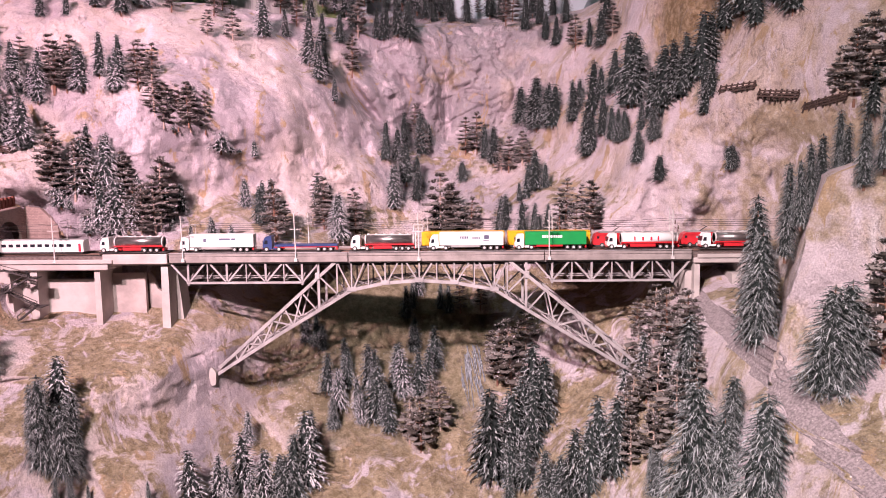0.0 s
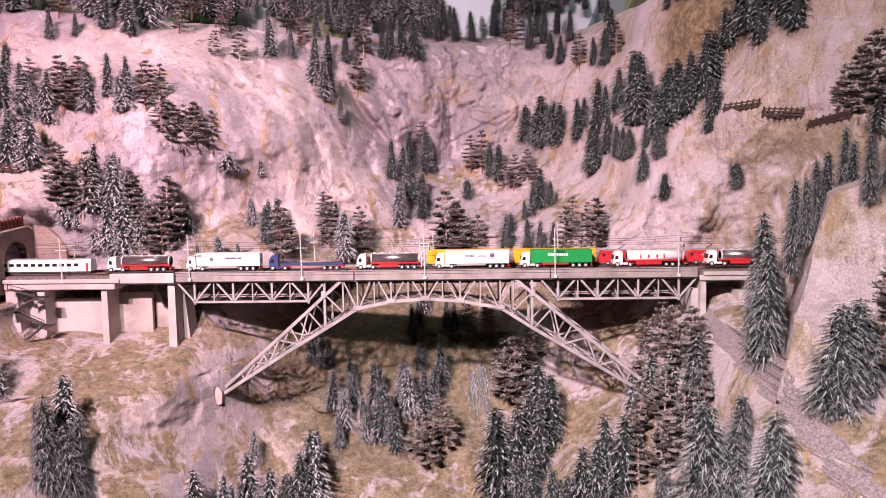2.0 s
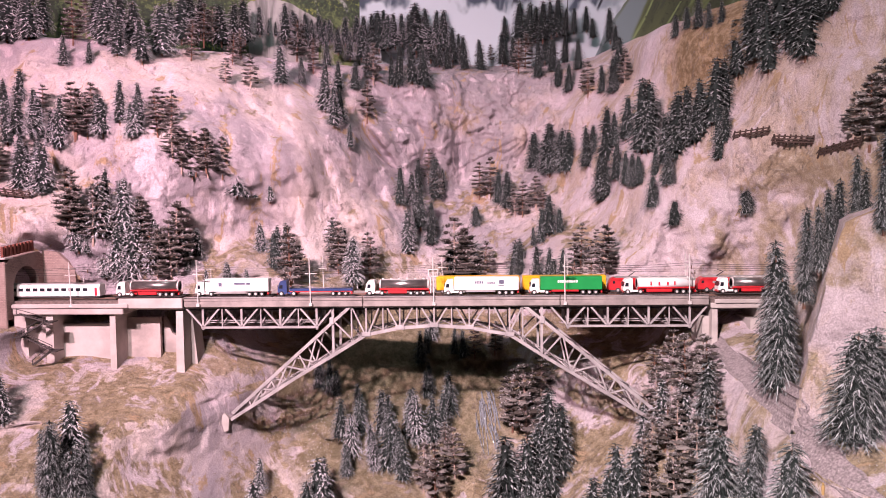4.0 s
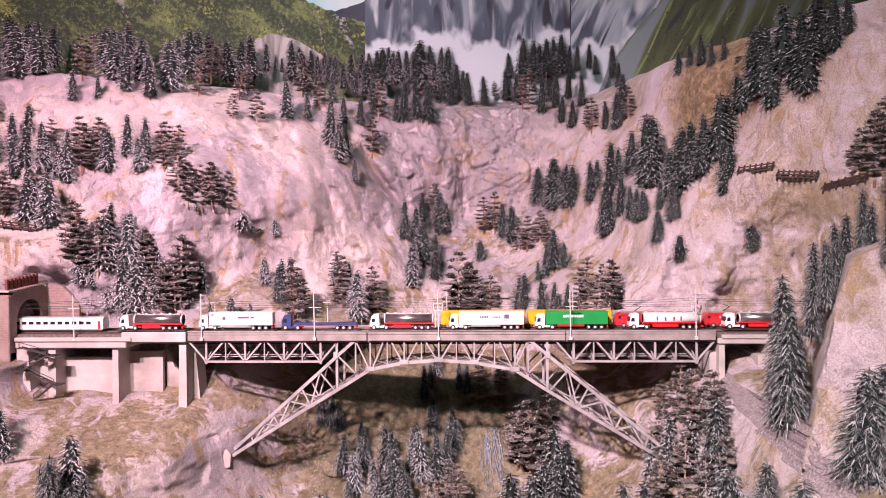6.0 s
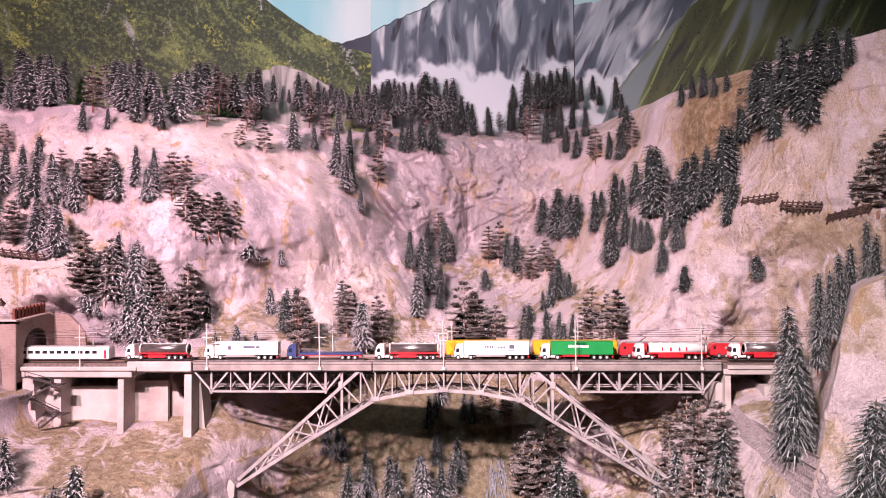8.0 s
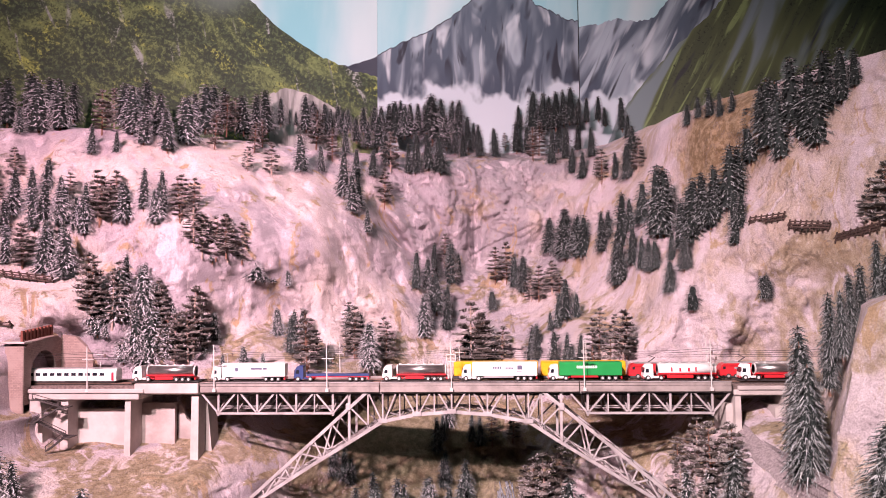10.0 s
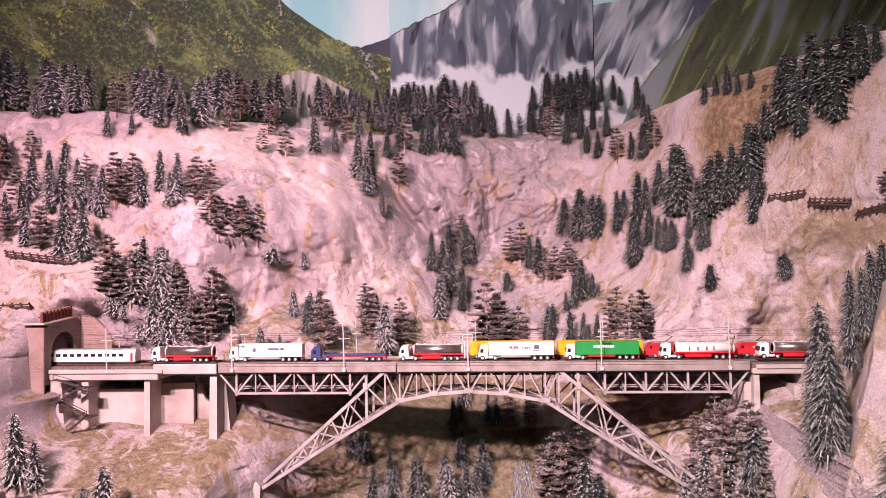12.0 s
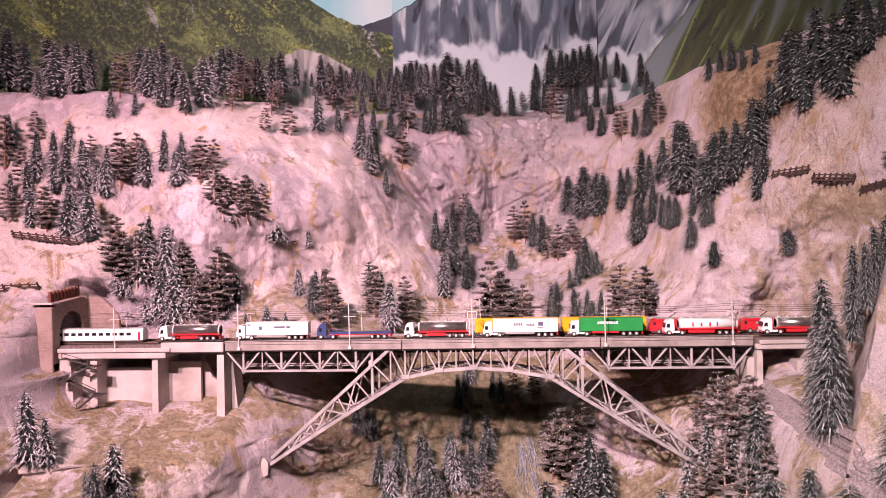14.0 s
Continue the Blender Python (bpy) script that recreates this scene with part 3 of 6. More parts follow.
for y in (0.003, BACK):
    for a, b in zip(LOW, LOW[1:]):
        member("lower_chord", a, b, y, 0.0075, 0.009)
    for arm in (LEFT_ARM, RIGHT_ARM):
        for a, b in zip(arm, arm[1:]):
            member("upper_chord", a, b, y, 0.0075, 0.009)
    # spandrel over the crown: posts and V-shaped diagonals
    nodes = [-0.163, -0.082, 0.0, 0.084, 0.180]
    for k, x in enumerate(nodes):
        member("post", (x, on_low(x)), (x, TOP), y)
        for s in (-1, 1):
            n = k + s
            if 0 <= n < len(nodes):
                t = x + (nodes[n] - x) * 0.40
                member("diagonal", (x + s * 0.004, on_low(x)), (t, TOP), y)
    for a, b in zip(nodes, nodes[1:]):
        m = (a + b) / 2
        member("post", (m, on_low(m)), (m, TOP), y, 0.0028)
    # arms: posts and diagonals between the chords
    for arm, sgn in ((LEFT_ARM, -1), (RIGHT_ARM, 1)):
        c = 0.243 if sgn < 0 else 0.256
        member("post", (sgn * c, on_low(sgn * c)), (sgn * c, TOP), y, 0.006)
        member("post", (sgn * (c - 0.045), on_low(sgn * (c - 0.045))), (sgn * (c - 0.045), TOP), y)
        member("diagonal", (sgn * (c - 0.052), on_low(sgn * (c - 0.052))), (sgn * c, 1.152), y)
        member("diagonal", (sgn * (c - 0.078), on_low(sgn * (c - 0.078))), (sgn * (c - 0.045), TOP), y)
        ups = [c + (u - 0.243) * (1.0 if sgn < 0 else 1.13) for u in (0.285, 0.328, 0.362, 0.398, 0.424, 0.452)]
        last = c + 0.004
        for k, u in enumerate(ups):
            x = sgn * u
            hi = slide_line(arm, x)
            if k % 2 == 0:
                member("diagonal", (sgn * last, on_low(sgn * last)), (x, hi), y, 0.0036)
                last = u + 0.022
            else:
                member("post", (sgn * last, on_low(sgn * last)), (x, hi), y, 0.0036)
                member("diagonal", (sgn * last, on_low(sgn * last)), (sgn * (u - 0.045), slide_line(arm, sgn * (u - 0.045))), y, 0.0036)
    # side spans
    for span in ([-0.558, -0.464, -0.370, -0.282], [0.318, 0.412, 0.508, 0.604]):
        zb = 1.136
        member("lower_chord", (span[0] - 0.004, zb), (span[-1] + 0.004, zb), y, 0.005, 0.007)
        for k, x in enumerate(span):
            member("post", (x, zb - (0.006 if k in (0, 3) else 0)), (x, TOP), y, 0.005)
            for s in (-1, 1):
                t = x + s * 0.040
                member("diagonal", (x, zb), (t, TOP - 0.004), y, 0.0042)
        for a, b in zip(span, span[1:]):
            member("post", ((a + b) / 2, zb), ((a + b) / 2, TOP), y, 0.0028)
    member("upper_chord", (-0.595, TOP - 0.001), (0.645, TOP - 0.001), y, 0.006, 0.006)
# struts and crosses between the two trusses
stations = [-0.47, -0.42, -0.37, -0.32, -0.27, -0.205, -0.163, -0.122, -0.082, -0.041, 0.0, 0.042, 0.084, 0.132, 0.18, 0.22, 0.27, 0.32, 0.37, 0.42, 0.47, 0.505]
for k, x in enumerate(stations):
    z = on_low(x)
    bpart("cross_strut", bar((x, 0.003, z), (x, BACK, z), 0.004, 0.004))
    if k + 1 < len(stations):
        x2 = stations[k + 1]
        z2 = on_low(x2)
        bpart("wind_brace", bar((x, 0.003, z + 0.002), (x2, BACK, z2 + 0.002), 0.0026, 0.0026))
        bpart("wind_brace", bar((x, BACK, z + 0.005), (x2, 0.003, z2 + 0.005), 0.0026, 0.0026))
for arm in (LEFT_ARM, RIGHT_ARM):
    a, b = (arm[0], arm[1]) if arm is LEFT_ARM else (arm[2], arm[1])
    pts = [(a[0] + (b[0] - a[0]) * t / 6, a[1] + (b[1] - a[1]) * t / 6) for t in range(7)]
    for p, q in zip(pts, pts[1:]):
        bpart("wind_brace", bar((p[0], 0.003, p[1]), (q[0], BACK, q[1]), 0.0026, 0.0026))
        bpart("wind_brace", bar((p[0], BACK, p[1] + 0.003), (q[0], 0.003, q[1] + 0.003), 0.0026, 0.0026))
for x in (-0.558, -0.511, -0.464, -0.417, -0.370, -0.326, -0.282, 0.318, 0.365, 0.412, 0.46, 0.508, 0.556, 0.604):
    bpart("cross_strut", bar((x, 0.003, 1.137), (x, BACK, 1.137), 0.004, 0.004))
    bpart("sway_brace", bar((x, 0.003, 1.139), (x, BACK, TOP - 0.006), 0.003, 0.003))
for a, b in ((-0.558, -0.282), (0.318, 0.604)):
    bpart("walkway_rail", bar((a, 0.03, 1.144), (b, 0.03, 1.144), 0.0018, 0.0018))
    bpart("walkway_rail", bar((a, 0.03, 1.149), (b, 0.03, 1.149), 0.0018, 0.0018))
for sgn, x in ((-1, -0.245), (1, 0.258)):
    bpart("gusset_plate", box((x - 0.006, -0.003, 1.142), (x + 0.006, 0.001, 1.160), bevel=0.002))
for x, z in LOW[3:8]:
    bpart("gusset_plate", box((x - 0.011, -0.0035, z - 0.004), (x + 0.011, 0.0005, z + 0.007), bevel=0.001))


def pier(profile, y0, y1, label="pale concrete bridge pier"):
    bpart("pier", extrude_profile(profile, y0, y1), CONCRETE, label)


pier([(-0.623, 1.176), (-0.606, 1.176), (-0.606, 0.98), (-0.627, 0.98)], 0.0, 0.125)
pier([(-0.622, 1.176), (-0.600, 1.155), (-0.586, 1.00), (-0.622, 1.00)], 0.045, 0.10)
pier([(0.655, 1.177), (0.668, 1.177), (0.670, 1.02), (0.655, 1.02)], 0.0, 0.12)
pier([(0.640, 1.155), (0.655, 1.155), (0.655, 1.02), (0.636, 1.02)], 0.02, 0.11)
for x, s in ((-0.508, -1), (0.538, 1)):
    bpart("springing_block", extrude_profile([(x - 0.013, 0.918), (x + 0.001, 0.930), (x + 0.011, 0.916), (x + 0.009, 0.888), (x - 0.004, 0.882), (x - 0.015, 0.898)], -0.012, 0.016), CONCRETE, "pale stone springing block")
    bpart("springing_block", extrude_profile([(x - 0.013, 0.918), (x + 0.001, 0.930), (x + 0.011, 0.916), (x + 0.009, 0.888), (x - 0.004, 0.882), (x - 0.015, 0.898)], BACK - 0.014, BACK + 0.014), CONCRETE, "pale stone springing block")

# ---- approach viaducts and retaining walls ----
viaduct = empty("approach_viaduct", "pale concrete approach viaduct with piers below the track", "viaduct", at=(-0.8, 0, 1.0))
for n, bm in (("slab", box((-1.02, -0.010, 1.170), (-0.748, 0.13, 1.186), bevel=0.002)),
              ("slab", box((-0.748, 0.0, 1.180), (-0.604, 0.13, 1.190), bevel=0.002)),
              ("coping", box((-1.02, -0.014, 1.186), (-0.735, -0.004, 1.196), bevel=0.0015)),
              ("coping", box((-0.760, -0.009, 1.184), (-0.604, -0.001, 1.208), bevel=0.0015)),
              ("pier", extrude_profile([(-0.786, 1.170), (-0.772, 1.170), (-0.772, 0.99), (-0.788, 0.99)], 0.0, 0.12)),
              ("pier", extrude_profile([(-0.944, 1.170), (-0.926, 1.170), (-0.926, 0.99), (-0.946, 0.99)], 0.0, 0.12)),
              ("pier", extrude_profile([(-1.02, 1.170), (-0.992, 1.170), (-0.985, 1.05), (-1.02, 1.05)], -0.004, 0.12)),
              ("retaining_wall", extrude_profile([(-0.930, 1.140), (-0.787, 1.140), (-0.787, 0.98), (-0.930, 0.98)], 0.046, 0.060)),
              ("retaining_wall", extrude_profile([(-0.772, 1.152), (-0.689, 1.152), (-0.689, 0.99), (-0.772, 0.99)], 0.062, 0.074)),
              ("retaining_wall", extrude_profile([(-0.689, 1.152), (-0.680, 1.140), (-0.668, 1.108), (-0.650, 1.096), (-0.615, 1.090), (-0.615, 0.99), (-0.689, 0.99)], 0.085, 0.097)),
              ("retaining_wall", extrude_profile([(-0.99, 1.170), (-0.945, 1.170), (-0.945, 1.05), (-0.99, 1.05)], 0.04, 0.05))):
    # Walls right of x -0.80 get the browner concrete with painted-in shade.
    o = part(n, bm, SHADEDCONCRETE if n == "retaining_wall" and bm.verts[:][0].co.x > -0.80 else CONCRETE, viaduct)
    o.matrix_parent_inverse = Matrix.Translation((0.8, 0, -1.0))
o = part("track_bed", box((-1.32, 0.0, 1.186), (-0.604, 0.128, 1.2015)), GRAVEL, viaduct, "brown ballast bed")
o.matrix_parent_inverse = Matrix.Translation((0.8, 0, -1.0))

abutment = empty("bridge_abutment", "pale concrete abutment frame at the bridge end", "abutment", at=(0.72, 0, 1.1))
for n, bm in (("slab", box((0.652, -0.006, 1.177), (0.92, 0.13, 1.190), bevel=0.002)),
              ("coping", box((0.660, -0.010, 1.190), (0.92, -0.002, 1.199), bevel=0.001)),
              ("end_wall", extrude_profile([(0.765, 1.177), (0.80, 1.177), (0.80, 1.05), (0.745, 1.05), (0.745, 1.150), (0.765, 1.150)], 0.0, 0.12)),
              ("back_wall", box((0.66, 0.125, 1.06), (0.80, 0.135, 1.177)))):
    o = part(n, bm, CONCRETE, abutment)
    o.matrix_parent_inverse = Matrix.Translation((-0.72, 0, -1.1))
o = part("track_bed", box((0.652, 0.0, 1.190), (0.95, 0.128, 1.2015)), GRAVEL, abutment, "brown ballast bed")
o.matrix_parent_inverse = Matrix.Translation((-0.72, 0, -1.1))

# ---- tracks ----
for ty in (0.034, 0.090):
    track = empty("railway_track", "rusty model railway track on brown sleepers", "track", "parallel tracks", (0, ty, DECK))
    for dy in (-0.00825, 0.00825):
        bm = box((-1.3, dy - 0.0006, 0.0006), (0.95, dy + 0.0006, 0.0028))
        part("rail", bm, RUST, track)
    first = part("sleeper", box((-0.0015, -0.014, -0.0012), (0.0015, 0.014, 0.0006)), DARK, track)
    first.location.x = -1.298
    for k in range(1, 300):
        tie = new("sleeper", first.data)
        tie.parent = track
        tie.location.x = -1.298 + 0.0075 * k

# ---- tunnel portal ----
portal = empty("tunnel_portal", "brown stone tunnel portal with arched opening and wing wall", "tunnel portal", at=(-1.03, 0.05, 1.2))
PX = -1.022


def portal_part(name, bm, mat, label=""):
    o = part(name, bm, mat, portal, label)
    o.matrix_parent_inverse = Matrix.Translation((1.03, -0.05, -1.2))


bm = bmesh.new()
outer, inner = [(-0.024, 1.160), (-0.024, 1.305), (0.135, 1.318), (0.135, 1.160)], []
for k in range(15):
    a = math.pi * k / 14
    inner.append((0.058 - 0.055 * math.cos(a), 1.232 + 0.052 * math.sin(a)))
inner = [(0.003, 1.160)] + inner + [(0.113, 1.160)]
ring = []
for yy, zz in inner:
    ring.append((yy, zz))
out = []
for k, (yy, zz) in enumerate(ring):
    t = k / (len(ring) - 1)
    if t < 0.34:
        q = (-0.024, 1.160 + (1.305 - 1.160) * t / 0.34)
    elif t < 0.66:
        f = (t - 0.34) / 0.32
        q = (-0.024 + 0.159 * f, 1.305 + 0.013 * f)
    else:
        q = (0.135, 1.318 - (1.318 - 1.160) * (t - 0.66) / 0.34)
    out.append(q)
vf = [[bm.verts.new((xx, *p)) for p in rr] for xx in (PX, PX - 0.05) for rr in (ring, out)]
for k in range(len(ring) - 1):
    bm.faces.new((vf[0][k], vf[0][k + 1], vf[1][k + 1], vf[1][k]))
    bm.faces.new((vf[2][k], vf[3][k], vf[3][k + 1], vf[2][k + 1]))
    bm.faces.new((vf[0][k], vf[2][k], vf[2][k + 1], vf[0][k + 1]))
    bm.faces.new((vf[1][k], vf[1][k + 1], vf[3][k + 1], vf[3][k]))
bmesh.ops.recalc_face_normals(bm, faces=bm.faces[:])
portal_part("portal_wall", bm, MASONRY)
bm = bmesh.new()
a0 = [bm.verts.new((PX - 0.05, yy, zz)) for yy, zz in ring]
a1 = [bm.verts.new((PX - 0.34, yy, zz)) for yy, zz in ring]
for k in range(len(ring) - 1):
    bm.faces.new((a0[k], a0[k + 1], a1[k + 1], a1[k]))
bm.faces.new(a1)
portal_part("tunnel_lining", bm, HALL, "dark tunnel tube")
portal_part("wing_wall", extrude_profile([(PX, 1.318), (-0.985, 1.312), (-0.94, 1.268), (-0.935, 1.19), (PX, 1.19)], 0.136, 0.150), MASONRY)
portal_part("pillar", box((PX - 0.045, -0.032, 1.10), (PX + 0.002, -0.0245, 1.300), bevel=0.002), MASONRY)
portal_part("capping", box((PX - 0.052, -0.034, 1.306), (PX + 0.004, 0.00, 1.311), bevel=0.001), CONCRETE)

railing = empty("timber_railing", "red-brown upright timber railing on top of the tunnel portal", "railing", at=(PX, 0.03, 1.315))
for k in range(9):
    t = k / 8
    part("post", box((-0.006, -0.06 + 0.12 * t - 0.003, -0.004 + 0.009 * t), (0.0, -0.06 + 0.12 * t + 0.006, 0.022 + 0.009 * t), bevel=0.0008), REDWOOD, railing)
part("rail", bar((-0.007, -0.066, 0.010), (-0.007, 0.066, 0.020), 0.003, 0.002), REDWOOD, railing)


# ---- outside stairs down from the portal ----
stairs = empty("steel_stairs", "dark steel zigzag stairs against the concrete wall", "stairs", at=(-0.96, -0.03, 1.1))


def stair_part(name, bm):
    o = part(name, bm, DARKSTEEL, stairs)
    o.matrix_parent_inverse = Matrix.Translation((0.96, 0.03, -1.1))


flights = [((-0.995, 1.176), (-0.925, 1.157)), ((-0.925, 1.157), (-0.985, 1.122)), ((-0.985, 1.122), (-0.912, 1.088)), ((-0.912, 1.088), (-0.955, 1.055))]
for k, (a, b) in enumerate(flights):
    y = -0.028 - 0.010 * (k % 2)
    for dy in (-0.005, 0.005):
        stair_part("stringer", bar((a[0], y + dy, a[1]), (b[0], y + dy, b[1]), 0.003, 0.0012))
    stair_part("handrail", bar((a[0], y - 0.006, a[1] + 0.012), (b[0], y - 0.006, b[1] + 0.012), 0.0014, 0.0012))
    n = 9
    for q in range(n):
        t = (q + 0.5) / n
        px, pz = a[0] + (b[0] - a[0]) * t, a[1] + (b[1] - a[1]) * t
        stair_part("step", box((px - 0.003, y - 0.005, pz - 0.0005), (px + 0.003, y + 0.005, pz + 0.0008)))
    for e in (a, b):
        stair_part("rail_post", bar((e[0], y - 0.006, e[1]), (e[0], y - 0.006, e[1] + 0.013), 0.0014, 0.0014))
for x, z in ((-0.918, 1.156), (-0.990, 1.121), (-0.906, 1.087)):
    stair_part("landing", box((x - 0.010, -0.046, z - 0.001), (x + 0.010, -0.010, z + 0.001)))


# ---- overhead line masts and wires ----
def mast(x, y, top, frame_shape=False):
    ob = empty("catenary_mast", "pale grey overhead line mast with side arms", "mast", "overhead line masts", (x, y, 1.188))
    part("pole", tube((0, 0, 0), (-0.002, 0, top - 1.188), 0.0017, 0.0012, 8), PALE, ob)
    part("foot", box((-0.004, -0.004, 0.0), (0.004, 0.004, 0.008), bevel=0.001), PALE, ob)
    s = 1 if y < 0.06 else -1
    for z, l in ((0.092, 0.030), (0.076, 0.026)):
        part("arm", bar((-0.002, 0, z), (-0.002, s * l, z), 0.0016, 0.0016), PALE, ob)
    part("arm", bar((-0.013, 0, 0.078), (0.016, 0, 0.078), 0.0014, 0.0014), PALE, ob)
    part("insulator", tube((0.012, s * 0.004, 0.070), (0.012, s * 0.004, 0.080), 0.0016, 0.0016, 6), RUST, ob)
    if frame_shape:
        for p, q in (((-0.012, 0.070), (0.010, 0.070)), ((-0.012, 0.086), (0.010, 0.086)), ((-0.012, 0.070), (-0.012, 0.086)), ((0.010, 0.070), (0.010, 0.086)), ((-0.008, 0.030), (-0.008, 0.070))):
            part("frame_bar", bar((p[0], -0.002, p[1]), (q[0], -0.002, q[1]), 0.002, 0.002), PALE, ob)


for x, top in ((-0.874, 1.298), (-0.564, 1.300), (-0.293, 1.302), (0.001, 1.303), (0.310, 1.307), (0.600, 1.306)):
    mast(x, -0.011, top, abs(x) < 0.01)
for x, top in ((-0.915, 1.246), (-0.58, 1.268), (-0.289, 1.294), (0.017, 1.294), (0.335, 1.299), (0.632, 1.298)):
    mast(x, 0.134, top)
for ty in (0.034, 0.090):
    line_ob = empty("overhead_line", "thin grey overhead wires above the railway track", "overhead wire", "overhead wires", (0, ty, 1.262))
    xs = (-1.3, -0.88, -0.57, -0.29, 0.01, 0.32, 0.615, 0.95)
    for z, name in ((0.0, "contact_wire"), (0.015, "carrier_wire")):
        for a, b in zip(xs, xs[1:]):
            bm = bmesh.new()
            sag = 0.006 if z > 0 else 0.0
            for k in range(4):
                t0, t1 = k / 4, (k + 1) / 4
                tube((a + (b - a) * t0, 0, z - 4 * sag * t0 * (1 - t0)), (a + (b - a) * t1, 0, z - 4 * sag * t1 * (1 - t1)), 0.00045, 0.00045, 4, bm)
            part(name, bm, DARKSTEEL, line_ob)


# ---- rail and road vehicles on the tracks ----
def wheels(parent, spots, r, y0, y1, mat, rim):
    for x in spots:
        for y in (y0, y1):
            s = -1 if y == y0 else 1
            w = part("wheel", tube((x, y, r), (x, y + s * 0.003, r), r, r, 14), mat, parent)
            part("rim", tube((x, y + s * 0.0028, r), (x, y + s * 0.0036, r), r * 0.6, r * 0.5, 10), rim, w)


def wagon(x0, x1, ty):
    ob = empty("low_floor_wagon", "dark low-floor rail wagon under a lorry", "rail wagon", "lorry train wagons", ((x0 + x1) / 2, ty, DECK + 0.0028))
    h = (x1 - x0) / 2
    part("floor_pan", box((-h, -0.0145, 0.0012), (h, 0.0145, 0.0034), bevel=0.0006), DARKSTEEL, ob)
    for sx in (-h + 0.02, h - 0.02):
        part("bogie", box((sx - 0.012, -0.010, 0.0002), (sx + 0.012, 0.010, 0.0014)), DARKSTEEL, ob)


def cab(parent, colour, lower):
    """Tractor cab: leaning windscreen, roof fairing, side window, bumper."""
    w = 0.0138
    part("cab", extrude_profile([(0.0, 0.004), (0.0, 0.016), (0.0035, 0.030), (0.008, 0.036), (0.022, 0.037), (0.023, 0.006), (0.018, 0.004)], -w, w), colour, parent)
    part("windscreen", extrude_profile([(-0.0004, 0.0175), (0.0030, 0.0285), (0.0040, 0.0285), (0.0010, 0.0175)], -w + 0.001, w - 0.001), GLASS, parent)
    for y in (-w - 0.0003, w - 0.0003):
        part("side_window", extrude_profile([(0.004, 0.018), (0.0058, 0.027), (0.0125, 0.027), (0.0125, 0.018)], y, y + 0.0006), GLASS, parent)
        part("mirror", box((0.0005, y - 0.0012 if y < 0 else y, 0.021), (0.0018, y + 0.0002 if y < 0 else y + 0.0016, 0.027)), DARKSTEEL, parent)
    part("bumper", box((-0.0008, -w, 0.0035), (0.006, w, 0.0085), bevel=0.0006), lower, parent)
    for y in (-0.010, 0.007):
        part("headlight", box((-0.0012, y, 0.0055), (-0.0002, y + 0.003, 0.0075)), PALE, parent)
    part("tractor_frame", box((0.018, -0.008, 0.005), (0.050, 0.008, 0.0085)), lower, parent)
    part("side_tank", box((0.024, -0.0135, 0.0045), (0.036, -0.009, 0.0095), bevel=0.001), colour, parent)


